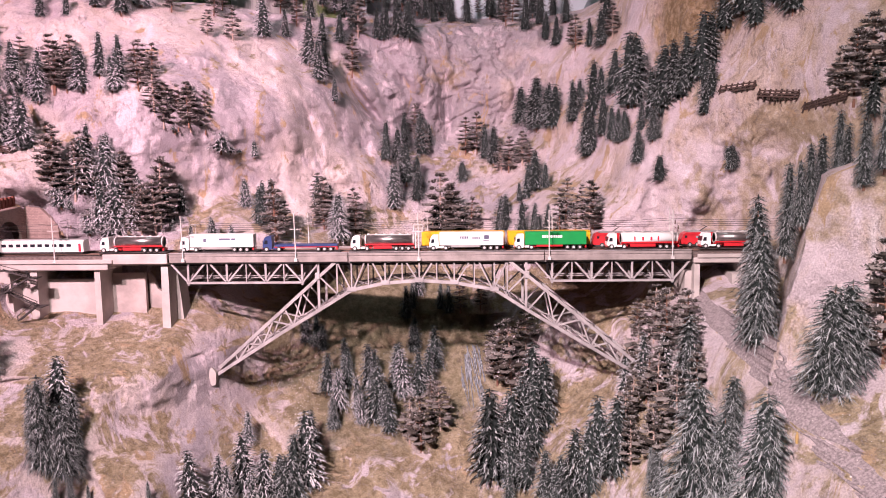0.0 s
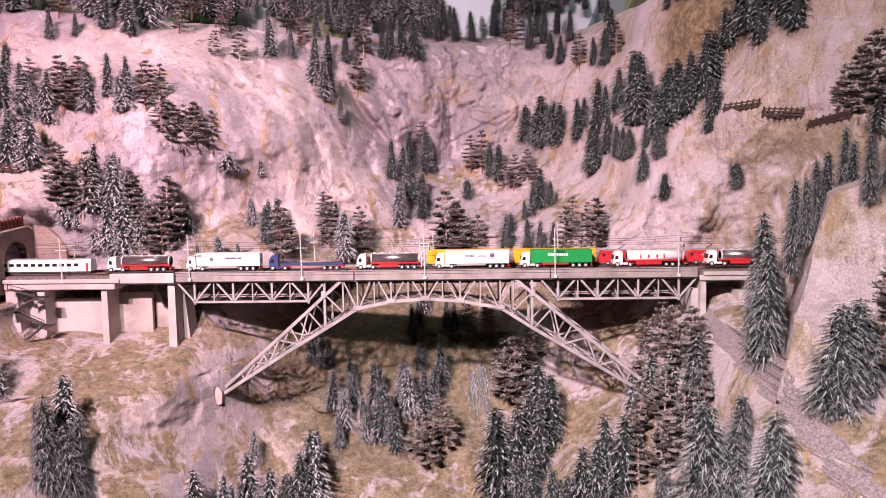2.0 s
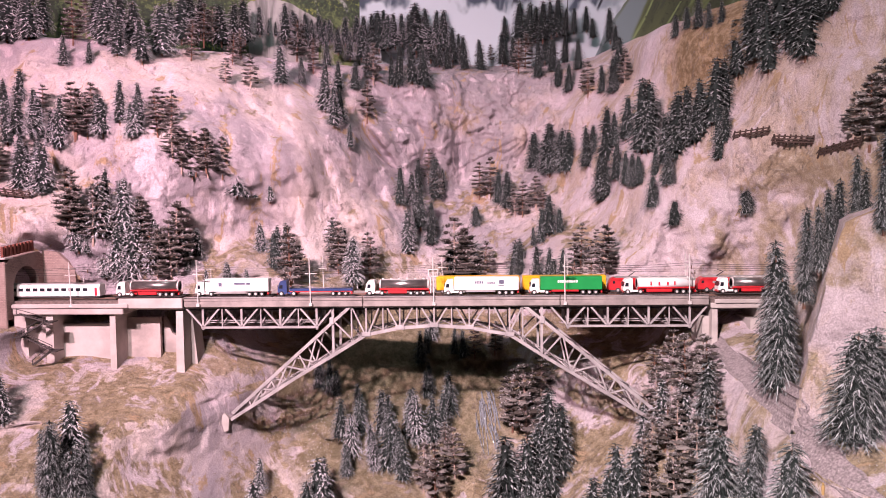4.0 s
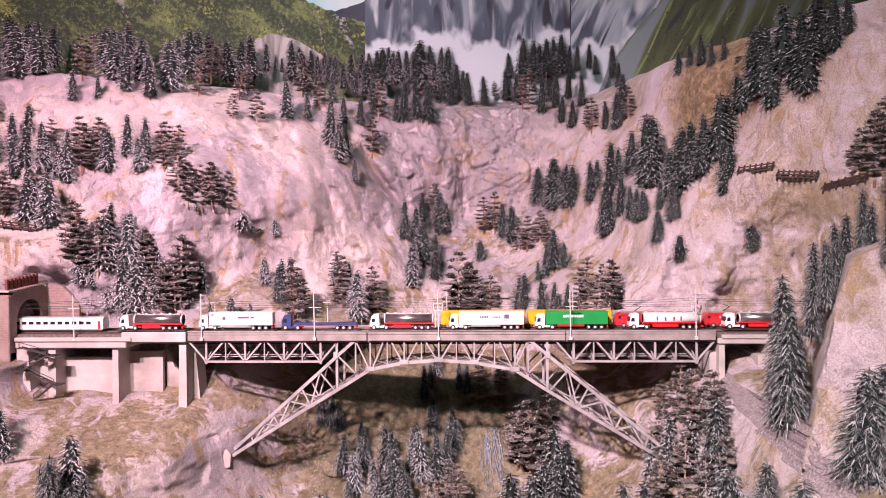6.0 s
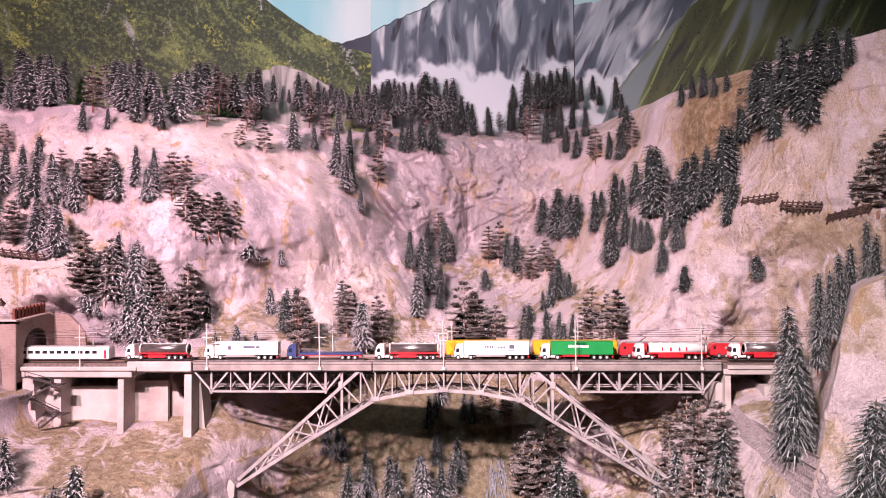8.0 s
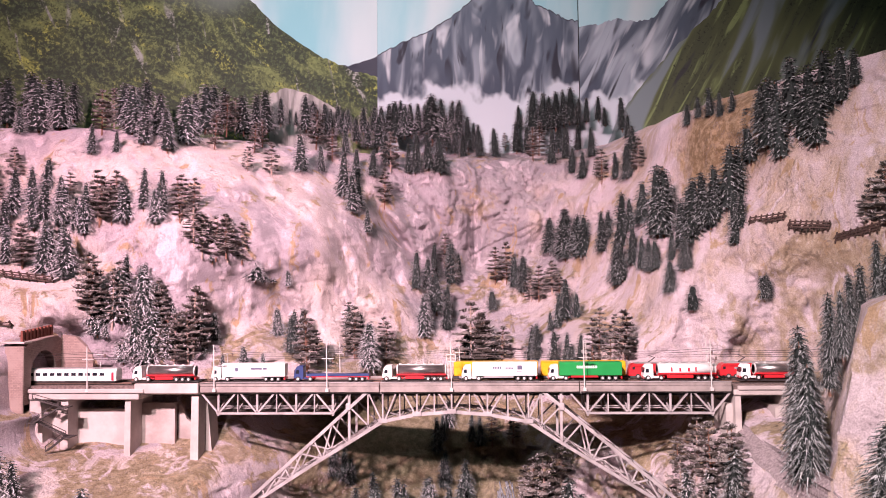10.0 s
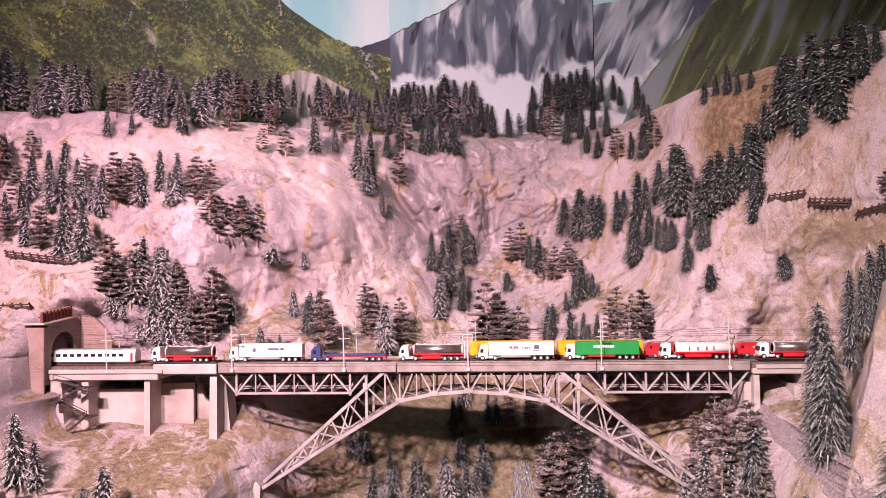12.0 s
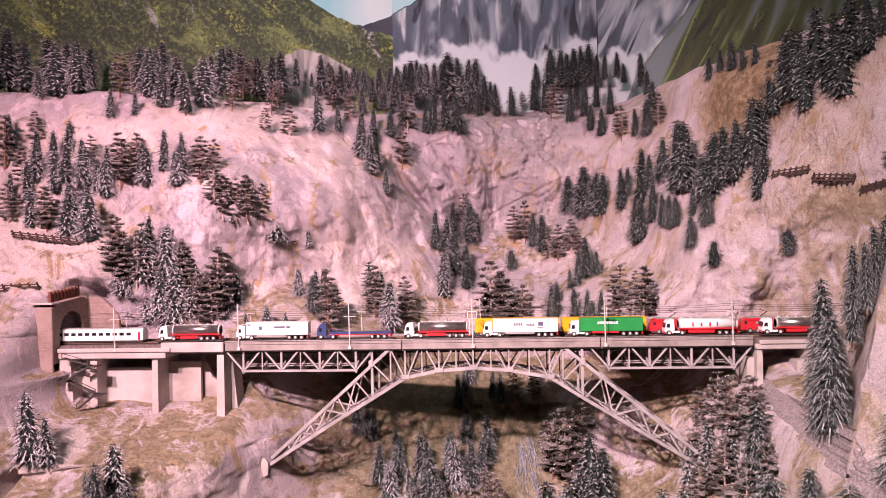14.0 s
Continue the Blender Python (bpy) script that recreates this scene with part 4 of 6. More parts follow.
def lorry(x0, x1, style, label, body, lower, mark=None, accent=None, cabin=None):
    ob = empty("lorry", label, "lorry", "lorries on the train", (x0, 0.034, DECK + 0.0062))
    wagon(x0 - 0.004, x1 + 0.006, 0.034)
    length = x1 - x0
    cab(ob, cabin or LORRY_WHITE, lower)
    wheels(ob, (0.010, 0.040), 0.0058, -0.0140, 0.0110, RUBBER, PALE)
    wheels(ob, (length - 0.046, length - 0.031, length - 0.016), 0.0055, -0.0140, 0.0110, RUBBER, PALE)
    part("trailer_frame", box((0.036, -0.006, 0.0085), (length - 0.002, 0.006, 0.0115)), lower, ob)
    part("tail_bar", box((length - 0.003, -0.0135, 0.004), (length, 0.0135, 0.009)), RED, ob)
    if style == "box":
        part("trailer_box", box((0.025, -0.0145, 0.0115), (length, 0.0145, 0.0425), bevel=0.0007), body, ob)
        part("side_skirt", box((0.052, -0.0142, 0.0070), (length - 0.056, -0.0128, 0.0113)), lower, ob)
        part("landing_leg", box((0.056, -0.010, 0.0005), (0.059, -0.007, 0.0085)), DARKSTEEL, ob)
        if mark:
            for a, b, z0, z1 in mark:
                part("lettering_bar", box((a, -0.01485, z0), (b, -0.01455, z1)), accent, ob)
    elif style == "tank":
        n = 20
        bm = bmesh.new()
        m = Matrix.Translation(((0.032 + length - 0.001) / 2, 0, 0.0245)) @ Matrix.Rotation(math.pi / 2, 4, "Y")
        bmesh.ops.create_cone(bm, cap_ends=True, segments=n, radius1=0.0128, radius2=0.0128, depth=length - 0.037, matrix=m)
        bmesh.ops.bevel(bm, geom=[e for e in bm.edges if len(e.link_faces) == 2 and any(len(f.verts) > 4 for f in e.link_faces)], offset=0.0025, segments=2, affect="EDGES")
        part("tank", bm, body, ob, smooth=True)
        part("tank_walkway", box((0.040, -0.004, 0.0372), (length - 0.010, 0.004, 0.0384)), PALE, ob)
        for k in range(6):
            xx = 0.042 + (length - 0.058) * k / 5
            part("tank_hatch", tube((xx, 0, 0.0368), (xx, 0, 0.0405), 0.0035, 0.003, 10), PALE, ob)
        part("side_rail", box((0.034, -0.0136, 0.0135), (length - 0.003, -0.0126, 0.0170)), lower, ob)
        part("pump_box", box((0.055, -0.0130, 0.0045), (length - 0.056, -0.009, 0.0120), bevel=0.0006), lower, ob)
        if mark:
            for a, b, z0, z1 in mark:
                part("lettering_bar", box((a, -0.0140, z0), (b, -0.0126, z1)), accent, ob)
        for xx in (0.034, length - 0.006):
            part("tank_band", tube((xx, 0, 0.0245), (xx + 0.003, 0, 0.0245), 0.0133, 0.0133, 20), PALE, ob)
    else:
        part("flat_bed", box((0.030, -0.0142, 0.0115), (length, 0.0142, 0.0165), bevel=0.0005), body, ob)
        part("bed_edge", box((0.030, -0.0146, 0.0095), (length, -0.0138, 0.0113)), lower, ob)
        part("head_board", box((0.0295, -0.0138, 0.0165), (0.0312, 0.0138, 0.0215)), body, ob)
    return ob


def word(a, z0, h, widths):
    """Plain upright bars as wide as the letters of a word."""
    out = []
    for w in widths:
        out.append((a, a + w, z0, z0 + h))
        a += w + 0.0012
    return out


lorry(-0.778, -0.622, "tank", "white tanker lorry with chrome tank and red chassis", CHROME_RED, RED)
lorry(-0.582, -0.402, "box", "white box lorry with plain white semi-trailer", LORRY_WHITE, GREYPAINT, [(0.058, 0.066, 0.024, 0.033), (0.096, 0.124, 0.028, 0.033), (0.126, 0.136, 0.028, 0.033)], SLATE)
lorry(-0.380, -0.198, "flat", "blue and red lorry with empty flatbed trailer", BLUE, RED, cabin=BLUE)
lorry(-0.166, -0.010, "tank", "white tanker lorry with chrome tank and red chassis", CHROME_RED, RED)
lorry(0.024, 0.203, "box", "white refrigerated box lorry with dark lettering bars", LORRY_WHITE, GREYPAINT, word(0.074, 0.027, 0.0065, (0.003, 0.003, 0.0015, 0.004, 0.004)) + word(0.104, 0.0265, 0.005, (0.003, 0.0015, 0.0035, 0.003, 0.003)) + [(0.132, 0.144, 0.026, 0.036), (0.130, 0.144, 0.0215, 0.0235)], SLATE)
lorry(0.230, 0.402, "box", "white lorry with green container on a red chassis", GREEN, RED, word(0.066, 0.0285, 0.006, (0.004, 0.004, 0.004, 0.004, 0.005, 0.004, 0.004, 0.004, 0.005)), LORRY_WHITE)
lorry(0.452, 0.624, "tank", "white tanker lorry with white tank and red marks", LORRY_WHITE, RED, [(0.064, 0.067, 0.021, 0.030), (0.083, 0.087, 0.021, 0.029), (0.103, 0.107, 0.021, 0.029), (0.120, 0.123, 0.021, 0.030)], REDMARK)
lorry(0.676, 0.834, "tank", "white tanker lorry with dark chrome tank and red chassis", CHROME_RED, RED)


def coach(x0, x1):
    ob = empty("passenger_coach", "white railway coach with dark windows and red doors", "railway coach", at=(x0, 0.034, DECK + 0.003))
    length = x1 - x0
    part("body", extrude_profile_x([(-0.0150, 0.006), (-0.0155, 0.020), (-0.0145, 0.030), (-0.011, 0.0345), (0.011, 0.0345), (0.0145, 0.030), (0.0155, 0.020), (0.0150, 0.006)], 0.0, length), LORRY_WHITE, ob)
    part("roof", extrude_profile_x([(-0.0125, 0.0335), (-0.006, 0.0365), (0.006, 0.0365), (0.0125, 0.0335)], 0.002, length - 0.002), GREYPAINT, ob)
    part("underframe", box((0.004, -0.013, 0.002), (length - 0.004, 0.013, 0.0065)), DARKSTEEL, ob)
    x = 0.030
    while x < length - 0.035:
        w = part("window", box((x, -0.0162, 0.0185), (x + 0.0115, -0.0150, 0.0255), bevel=0.0004), GLASS, ob)
        part("window_frame", box((x - 0.0006, -0.0159, 0.0178), (x + 0.0121, -0.0152, 0.0185)), GREYPAINT, w)
        x += 0.0178
    for x in (0.006, length - 0.012):
        part("door", box((x, -0.0163, 0.007), (x + 0.006, -0.0150, 0.0265), bevel=0.0004), REDMARK, ob)
    for x in (0.03, length - 0.03):
        part("bogie", box((x - 0.014, -0.011, 0.0), (x + 0.014, 0.011, 0.003)), DARKSTEEL, ob)


def extrude_profile_x(pts, x0, x1):
    """A body with the cross-section pts (y, z), from x0 to x1."""
    bm = bmesh.new()
    a = [bm.verts.new((x0, y, z)) for y, z in pts]
    b = [bm.verts.new((x1, y, z)) for y, z in pts]
    bm.faces.new(a[::-1]), bm.faces.new(b)
    n = len(pts)
    for i in range(n):
        bm.faces.new((a[i], a[(i + 1) % n], b[(i + 1) % n], b[i]))
    bmesh.ops.recalc_face_normals(bm, faces=bm.faces[:])
    return bm


coach(-1.085, -0.818)


def container_wagon(x0, x1):
    ob = empty("container_wagon", "yellow container wagon on the rear railway track", "rail wagon", "yellow wagons", (x0, 0.090, DECK + 0.003))
    length = x1 - x0
    part("container", box((0.003, -0.0145, 0.008), (length - 0.003, 0.0145, 0.0425), bevel=0.001), YELLOW, ob)
    k = 0.010
    while k < length - 0.008:
        part("rib", box((k, -0.0153, 0.010), (k + 0.002, -0.0144, 0.041)), YELLOW, ob)
        k += 0.0135
    part("lettering_bar", box((length * 0.42, -0.0156, 0.0185), (length * 0.75, -0.0153, 0.0205)), SLATE, ob)
    part("wagon_frame", box((0.0, -0.012, 0.003), (length, 0.012, 0.008)), DARKSTEEL, ob)
    wheels(ob, (0.018, 0.034, length - 0.034, length - 0.018), 0.005, -0.010, 0.007, RUBBER, GREYPAINT)


def locomotive(x0, x1):
    ob = empty("electric_locomotive", "red electric locomotive with grey roof on the rear track", "locomotive", "red locomotives", (x0, 0.090, DECK + 0.003))
    length = x1 - x0
    part("body", extrude_profile([(0.0, 0.007), (0.001, 0.020), (0.006, 0.032), (0.014, 0.036), (length - 0.014, 0.036), (length - 0.006, 0.032), (length - 0.001, 0.020), (length, 0.007)], -0.015, 0.015), RED, ob)
    part("roof", box((0.016, -0.012, 0.0355), (length - 0.016, 0.012, 0.0385), bevel=0.001), GREYPAINT, ob)
    for x in (0.009, length - 0.015):
        part("cab_window", box((x, -0.0155, 0.0225), (x + 0.006, -0.0148, 0.0285)), GLASS, ob)
    for k in range(5):
        x = 0.036 + k * (length - 0.08) / 4
        part("side_grille", box((x, -0.0155, 0.0225), (x + 0.009, -0.0148, 0.0275)), GREYPAINT, ob)
    part("skirt", box((0.004, -0.0135, 0.0025), (length - 0.004, 0.0135, 0.0072)), DARKSTEEL, ob)
    wheels(ob, (0.022, 0.040, length - 0.040, length - 0.022), 0.006, -0.0125, 0.0095, RUBBER, GREYPAINT)
    for p, q in (((0.05, 0.0385), (0.066, 0.050)), ((0.066, 0.050), (0.048, 0.056))):
        part("pantograph", bar((p[0], 0, p[1]), (q[0], 0, q[1]), 0.0012, 0.006), DARKSTEEL, ob)


container_wagon(0.000, 0.212)
container_wagon(0.214, 0.424)
locomotive(0.428, 0.640)
locomotive(0.644, 0.852)


# ---- snow barriers ----
def barrier(a, b, bays, z_drop=0.0, label="dark brown timber snow barrier on the slope"):
    """A fence of posts and boards from (x, z) to (x, z), set on the slope."""
    ya, yb = ground_y(*a) - 0.012, ground_y(*b) - 0.012
    ob = empty("snow_barrier", label, "fence", "snow barriers", (a[0], ya, a[1]))
    d = Vector((b[0] - a[0], yb - ya, b[1] - a[1]))
    for k in range(bays + 1):
        p = d * (k / bays)
        part("post", bar(p + Vector((0, 0.010, -0.010)), p + Vector((0, -0.003, 0.015)), 0.0030, 0.0035), BARRIER, ob)
        part("strut", bar(p + Vector((0, -0.002, 0.012)), p + Vector((0, 0.022, -0.004)), 0.002, 0.0025), BARRIER, ob)
    for k in range(3):
        off = Vector((0, 0.003 - 0.0035 * k, -0.002 + 0.0062 * k))
        part("board", bar(off - d * 0.02, d * 1.02 + off, 0.0034, 0.0024), BARRIER, ob)


barrier((0.751, 1.588), (0.817, 1.595), 6)
barrier((0.822, 1.573), (0.886, 1.564), 7)
barrier((0.895, 1.535), (0.940, 1.553), 6)
barrier((-1.205, 1.480), (-1.045, 1.458), 8)
barrier((-1.205, 1.342), (-1.085, 1.345), 6)

# ---- gravel path down the ravine ----
PATH_LINE = [(0.660, 1.112), (0.668, 1.080), (0.673, 1.047), (0.682, 1.013), (0.686, 0.991), (0.690, 0.963), (0.700, 0.940), (0.720, 0.915)]
pv, pf, across = [], [], 6
dense = []
for (ax, az), (bx, bz) in zip(PATH_LINE, PATH_LINE[1:]):
    for k in range(5):
        dense.append((ax + (bx - ax) * k / 5, az + (bz - az) * k / 5))
for k, (px, pz) in enumerate(dense):
    half = 0.020 + 0.014 * k / len(dense) + 0.004 * math.sin(k * 1.7)
    for c in range(across + 1):
        xx = px - half + 2 * half * c / across
        edge = 0.004 if c in (0, across) else -0.005
        pv.append((xx, top_y(xx, pz) + edge, pz))
for k in range(len(dense) - 1):
    for c in range(across):
        a = k * (across + 1) + c
        pf.append((a, a + across + 1, a + across + 2, a + 1))
me = bpy.data.meshes.new("path")
me.from_pydata(pv, [], pf)
me.materials.append(PATHGRAVEL)
tagged(new("path", me), "grey purple gravel path down the ravine", "path", kind="structure")

# ---- frozen fall, figurine, loose stones ----
bm = bmesh.new()
rnd = random.Random(3)
for k in range(48):
    x = 0.125 + rnd.uniform(-0.026, 0.034)
    top, ln_ = 0.895 - rnd.uniform(0, 0.08), rnd.uniform(0.02, 0.06)
    bend = rnd.uniform(0.05, 0.4)
    pts = [(x + bend * t * ln_, ground_y(x + bend * t * ln_, top - t * ln_) - 0.004, top - t * ln_) for t in (0, 0.25, 0.5, 0.75, 1.0)]
    for a, b in zip(pts, pts[1:]):
        tube(a, b, 0.0015, 0.0012, 5, bm)
tagged(part("frozen_waterfall", bm, ICE, smooth=True), "thin glossy frozen waterfall strands on the gorge rock", "waterfall")

fig = bmesh.new()
fx, fz = 0.655, 0.952
fy = top_y(fx, fz)
tube((0, 0, 0), (0, 0, 0.009), 0.0022, 0.0026, 8, fig)
tube((0, 0, 0.009), (0, 0, 0.0165), 0.0030, 0.0020, 8, fig)
bmesh.ops.create_icosphere(fig, subdivisions=1, radius=0.0018, matrix=Matrix.Translation((0, 0, 0.0185)))
f = tagged(part("figurine", fig, OCHRE), "tiny ochre plastic figurine standing on the gravel", "figurine")
f.location = (fx, fy - 0.004, fz)

rnd = random.Random(9)
vs, fs = [], []
for k in range(1900):
    if k < 800:
        x, z = rnd.gauss(-0.33, 0.10), rnd.gauss(0.84, 0.05)
    elif k < 1400:
        x, z = rnd.gauss(0.62, 0.06), rnd.gauss(1.0, 0.06)
    else:
        x, z = rnd.gauss(-0.33, 0.12), rnd.gauss(1.80, 0.06)
    r = rnd.uniform(0.0008, 0.0022)
    c = Vector((x, top_y(x, z) - r * 0.3, z))
    b0 = len(vs)
    for d in ((1, 0, 0), (-1, 0, 0), (0, 1, 0), (0, -1, 0), (0, 0, 1), (0, 0, -1)):
        vs.append(c + Vector(d) * r * rnd.uniform(0.6, 1.2))
    for t in ((0, 2, 4), (2, 1, 4), (1, 3, 4), (3, 0, 4), (2, 0, 5), (1, 2, 5), (3, 1, 5), (0, 3, 5)):
        fs.append(tuple(b0 + q for q in t))
me = bpy.data.meshes.new("loose_stones")
me.from_pydata(vs, [], fs)
me.materials.append(STONES)
tagged(new("loose_stones", me), "small pale loose stones scattered on the slopes", "stones", kind="stuff")


# ---- painted backdrop: flat boards with a painted mountain scene ----
def board(name, a, b, mat, z0=1.5, z1=4.3):
    """An upright flat board from a to b (x, y), 2 cm thick."""
    d = Vector((b[0] - a[0], b[1] - a[1], 0))
    ob = part(name, box((0, 0, z0), (d.length, 0.02, z1)), mat)
    ob.matrix_world = Matrix.Translation((a[0], a[1], 0)) @ Matrix.Rotation(math.atan2(d.y, d.x), 4, "Z")
    return tagged(ob, "flat backdrop board painted with pale blue sky", "backdrop", kind="structure")


def painted(name, host, pts, mat, lift, label):
    """A painted shape, a thin sheet on the board, outline (x, z) along the board."""
    bm = extrude_profile(pts, -lift, -lift + 0.001)
    bmesh.ops.triangulate(bm, faces=[q for q in bm.faces if len(q.verts) > 4])
    return part(name, bm, mat, host, label)


def jagged(pts, seed, amp, n=8):
    r = random.Random(seed)
    out = []
    for (x0, z0), (x1, z1) in zip(pts, pts[1:]):
        for k in range(n):
            t = k / n
            out.append((x0 + (x1 - x0) * t, z0 + (z1 - z0) * t + (r.uniform(-amp, amp) if k else 0)))
    return out + [pts[-1]]


left = board("backdrop", (-3.2, 0.95), (-0.3945, 1.62), SKY)
mid = board("backdrop.001", (-0.394, 1.62), (0.526, 1.62), SKY)
right = board("backdrop.002", (0.530, 1.62), (3.0, 1.10), SKY)
LL = math.hypot(2.8055, 0.67)
painted("painted_hillside", left, jagged([(0.0, 3.9), (1.55, 3.45), (2.05, 3.0), (2.30, 2.74), (2.45, 2.60), (2.62, 2.49), (2.76, 2.43), (LL, 2.40)], 1, 0.006) + [(LL, 1.5), (0.0, 1.5)], HILL, 0.003, "painted green wooded hillside")
painted("painted_ridge", left, jagged([(2.64, 2.47), (2.75, 2.445), (LL, 2.50)], 4, 0.004) + [(LL, 2.2), (2.6, 2.2)], DARKHILL, 0.0015, "painted dark far ridge")
painted("painted_cliff", left, jagged([(2.40, 2.30), (2.47, 2.335), (2.56, 2.315), (2.66, 2.27), (2.70, 2.24)], 2, 0.004) + [(2.70, 2.05), (2.40, 2.05)], PALECLIFF, 0.006, "painted pale cliff band")
MID_RIDGE = jagged([(0.0, 2.505), (0.10, 2.555), (0.23, 2.605), (0.33, 2.665), (0.42, 2.735), (0.50, 2.79), (0.60, 2.81), (0.68, 2.77), (0.735, 2.715), (0.80, 2.690), (0.86, 2.650), (0.92, 2.640)], 3, 0.006)
painted("painted_mountain", mid, MID_RIDGE + [(0.92, 1.5), (0.0, 1.5)], MOUNTAIN, 0.003, "painted blue-grey rocky mountain above white mist")
painted("painted_outline", mid, MID_RIDGE + [(x, z - 0.004) for x, z in reversed(MID_RIDGE)], RIDGE_INK, 0.0045, "thin dark painted ridge outline")
painted("painted_mountain", right, jagged([(0.0, 2.61), (0.10, 2.615), (0.17, 2.635), (0.25, 2.61), (0.33, 2.62), (0.40, 2.70), (0.50, 2.83), (0.75, 3.15), (1.2, 3.6), (2.5, 4.1)], 5, 0.005) + [(2.5, 1.5), (0.0, 1.5)], MOUNTAIN2, 0.003, "painted grey rock face")
painted("painted_meadow", right, jagged([(0.08, 1.98), (0.17, 2.19), (0.28, 2.33), (0.40, 2.46), (0.54, 2.59), (0.64, 2.69), (0.80, 2.84), (1.3, 3.3), (2.5, 3.9)], 6, 0.008) + [(2.5, 1.5), (0.08, 1.5)], MEADOW, 0.006, "painted olive green mountain flank")


# ---- trees ----
def needle_material(name, dark, frost, share):
    m, nt, ln, b = material(name, 0.85)
    geo = nt.new("ShaderNodeNewGeometry")
    isl = geo.outputs["Random Per Island"]
    info = nt.new("ShaderNodeObjectInfo")
    f = ramp(nt, ln, isl, 1 - share - 0.12, 1 - share + 0.12)
    tone = mixer(nt, ln, info.outputs["Random"], [c * 0.7 for c in dark], [c * 1.35 for c in dark])
    c = mixer(nt, ln, f, tone, frost)
    ln.new(c, b.inputs["Base Color"])
    b.inputs["Specular IOR Level"].default_value = 0.25
    return m


SPRUCE_GREEN = needle_material("dark_spruce_needles", (0.019, 0.026, 0.025), (0.14, 0.145, 0.145), 0.18)
FROST = needle_material("light_frost_needles", (0.13, 0.14, 0.145), (0.38, 0.40, 0.41), 0.42)
# Heavier frost, its colour also raised to carry the lamp's brightness.
LIT_HOAR = needle_material("lit_hoar_frost_needles", (0.22, 0.225, 0.235), (0.58, 0.57, 0.60), 0.50)
PINE_GREEN = needle_material("brown_green_pine_needles", (0.046, 0.039, 0.034), (0.19, 0.17, 0.16), 0.28)
PINE_FROST = needle_material("frosted_pine_needles", (0.20, 0.185, 0.18), (0.46, 0.43, 0.44), 0.45)
BARK = plain("red_brown_bark", (0.20, 0.10, 0.07), 0.9, scale=60, grain=0.5)
PALE_BARK = plain("pale_grey_brown_bark", (0.42, 0.31, 0.27), 0.9, scale=60, grain=0.5)


def blade(vs, fs, root, way, side, length, width, droop):
    """One flat sprig: a kite from root along way."""
    k = len(vs)
    tip = root + way * length + Vector((0, 0, -droop * length))
    mid = root + way * length * 0.45 + Vector((0, 0, -droop * length * 0.25))
    vs += [root, mid + side * width, tip, mid - side * width]
    fs.append((k, k + 1, k + 2, k + 3))


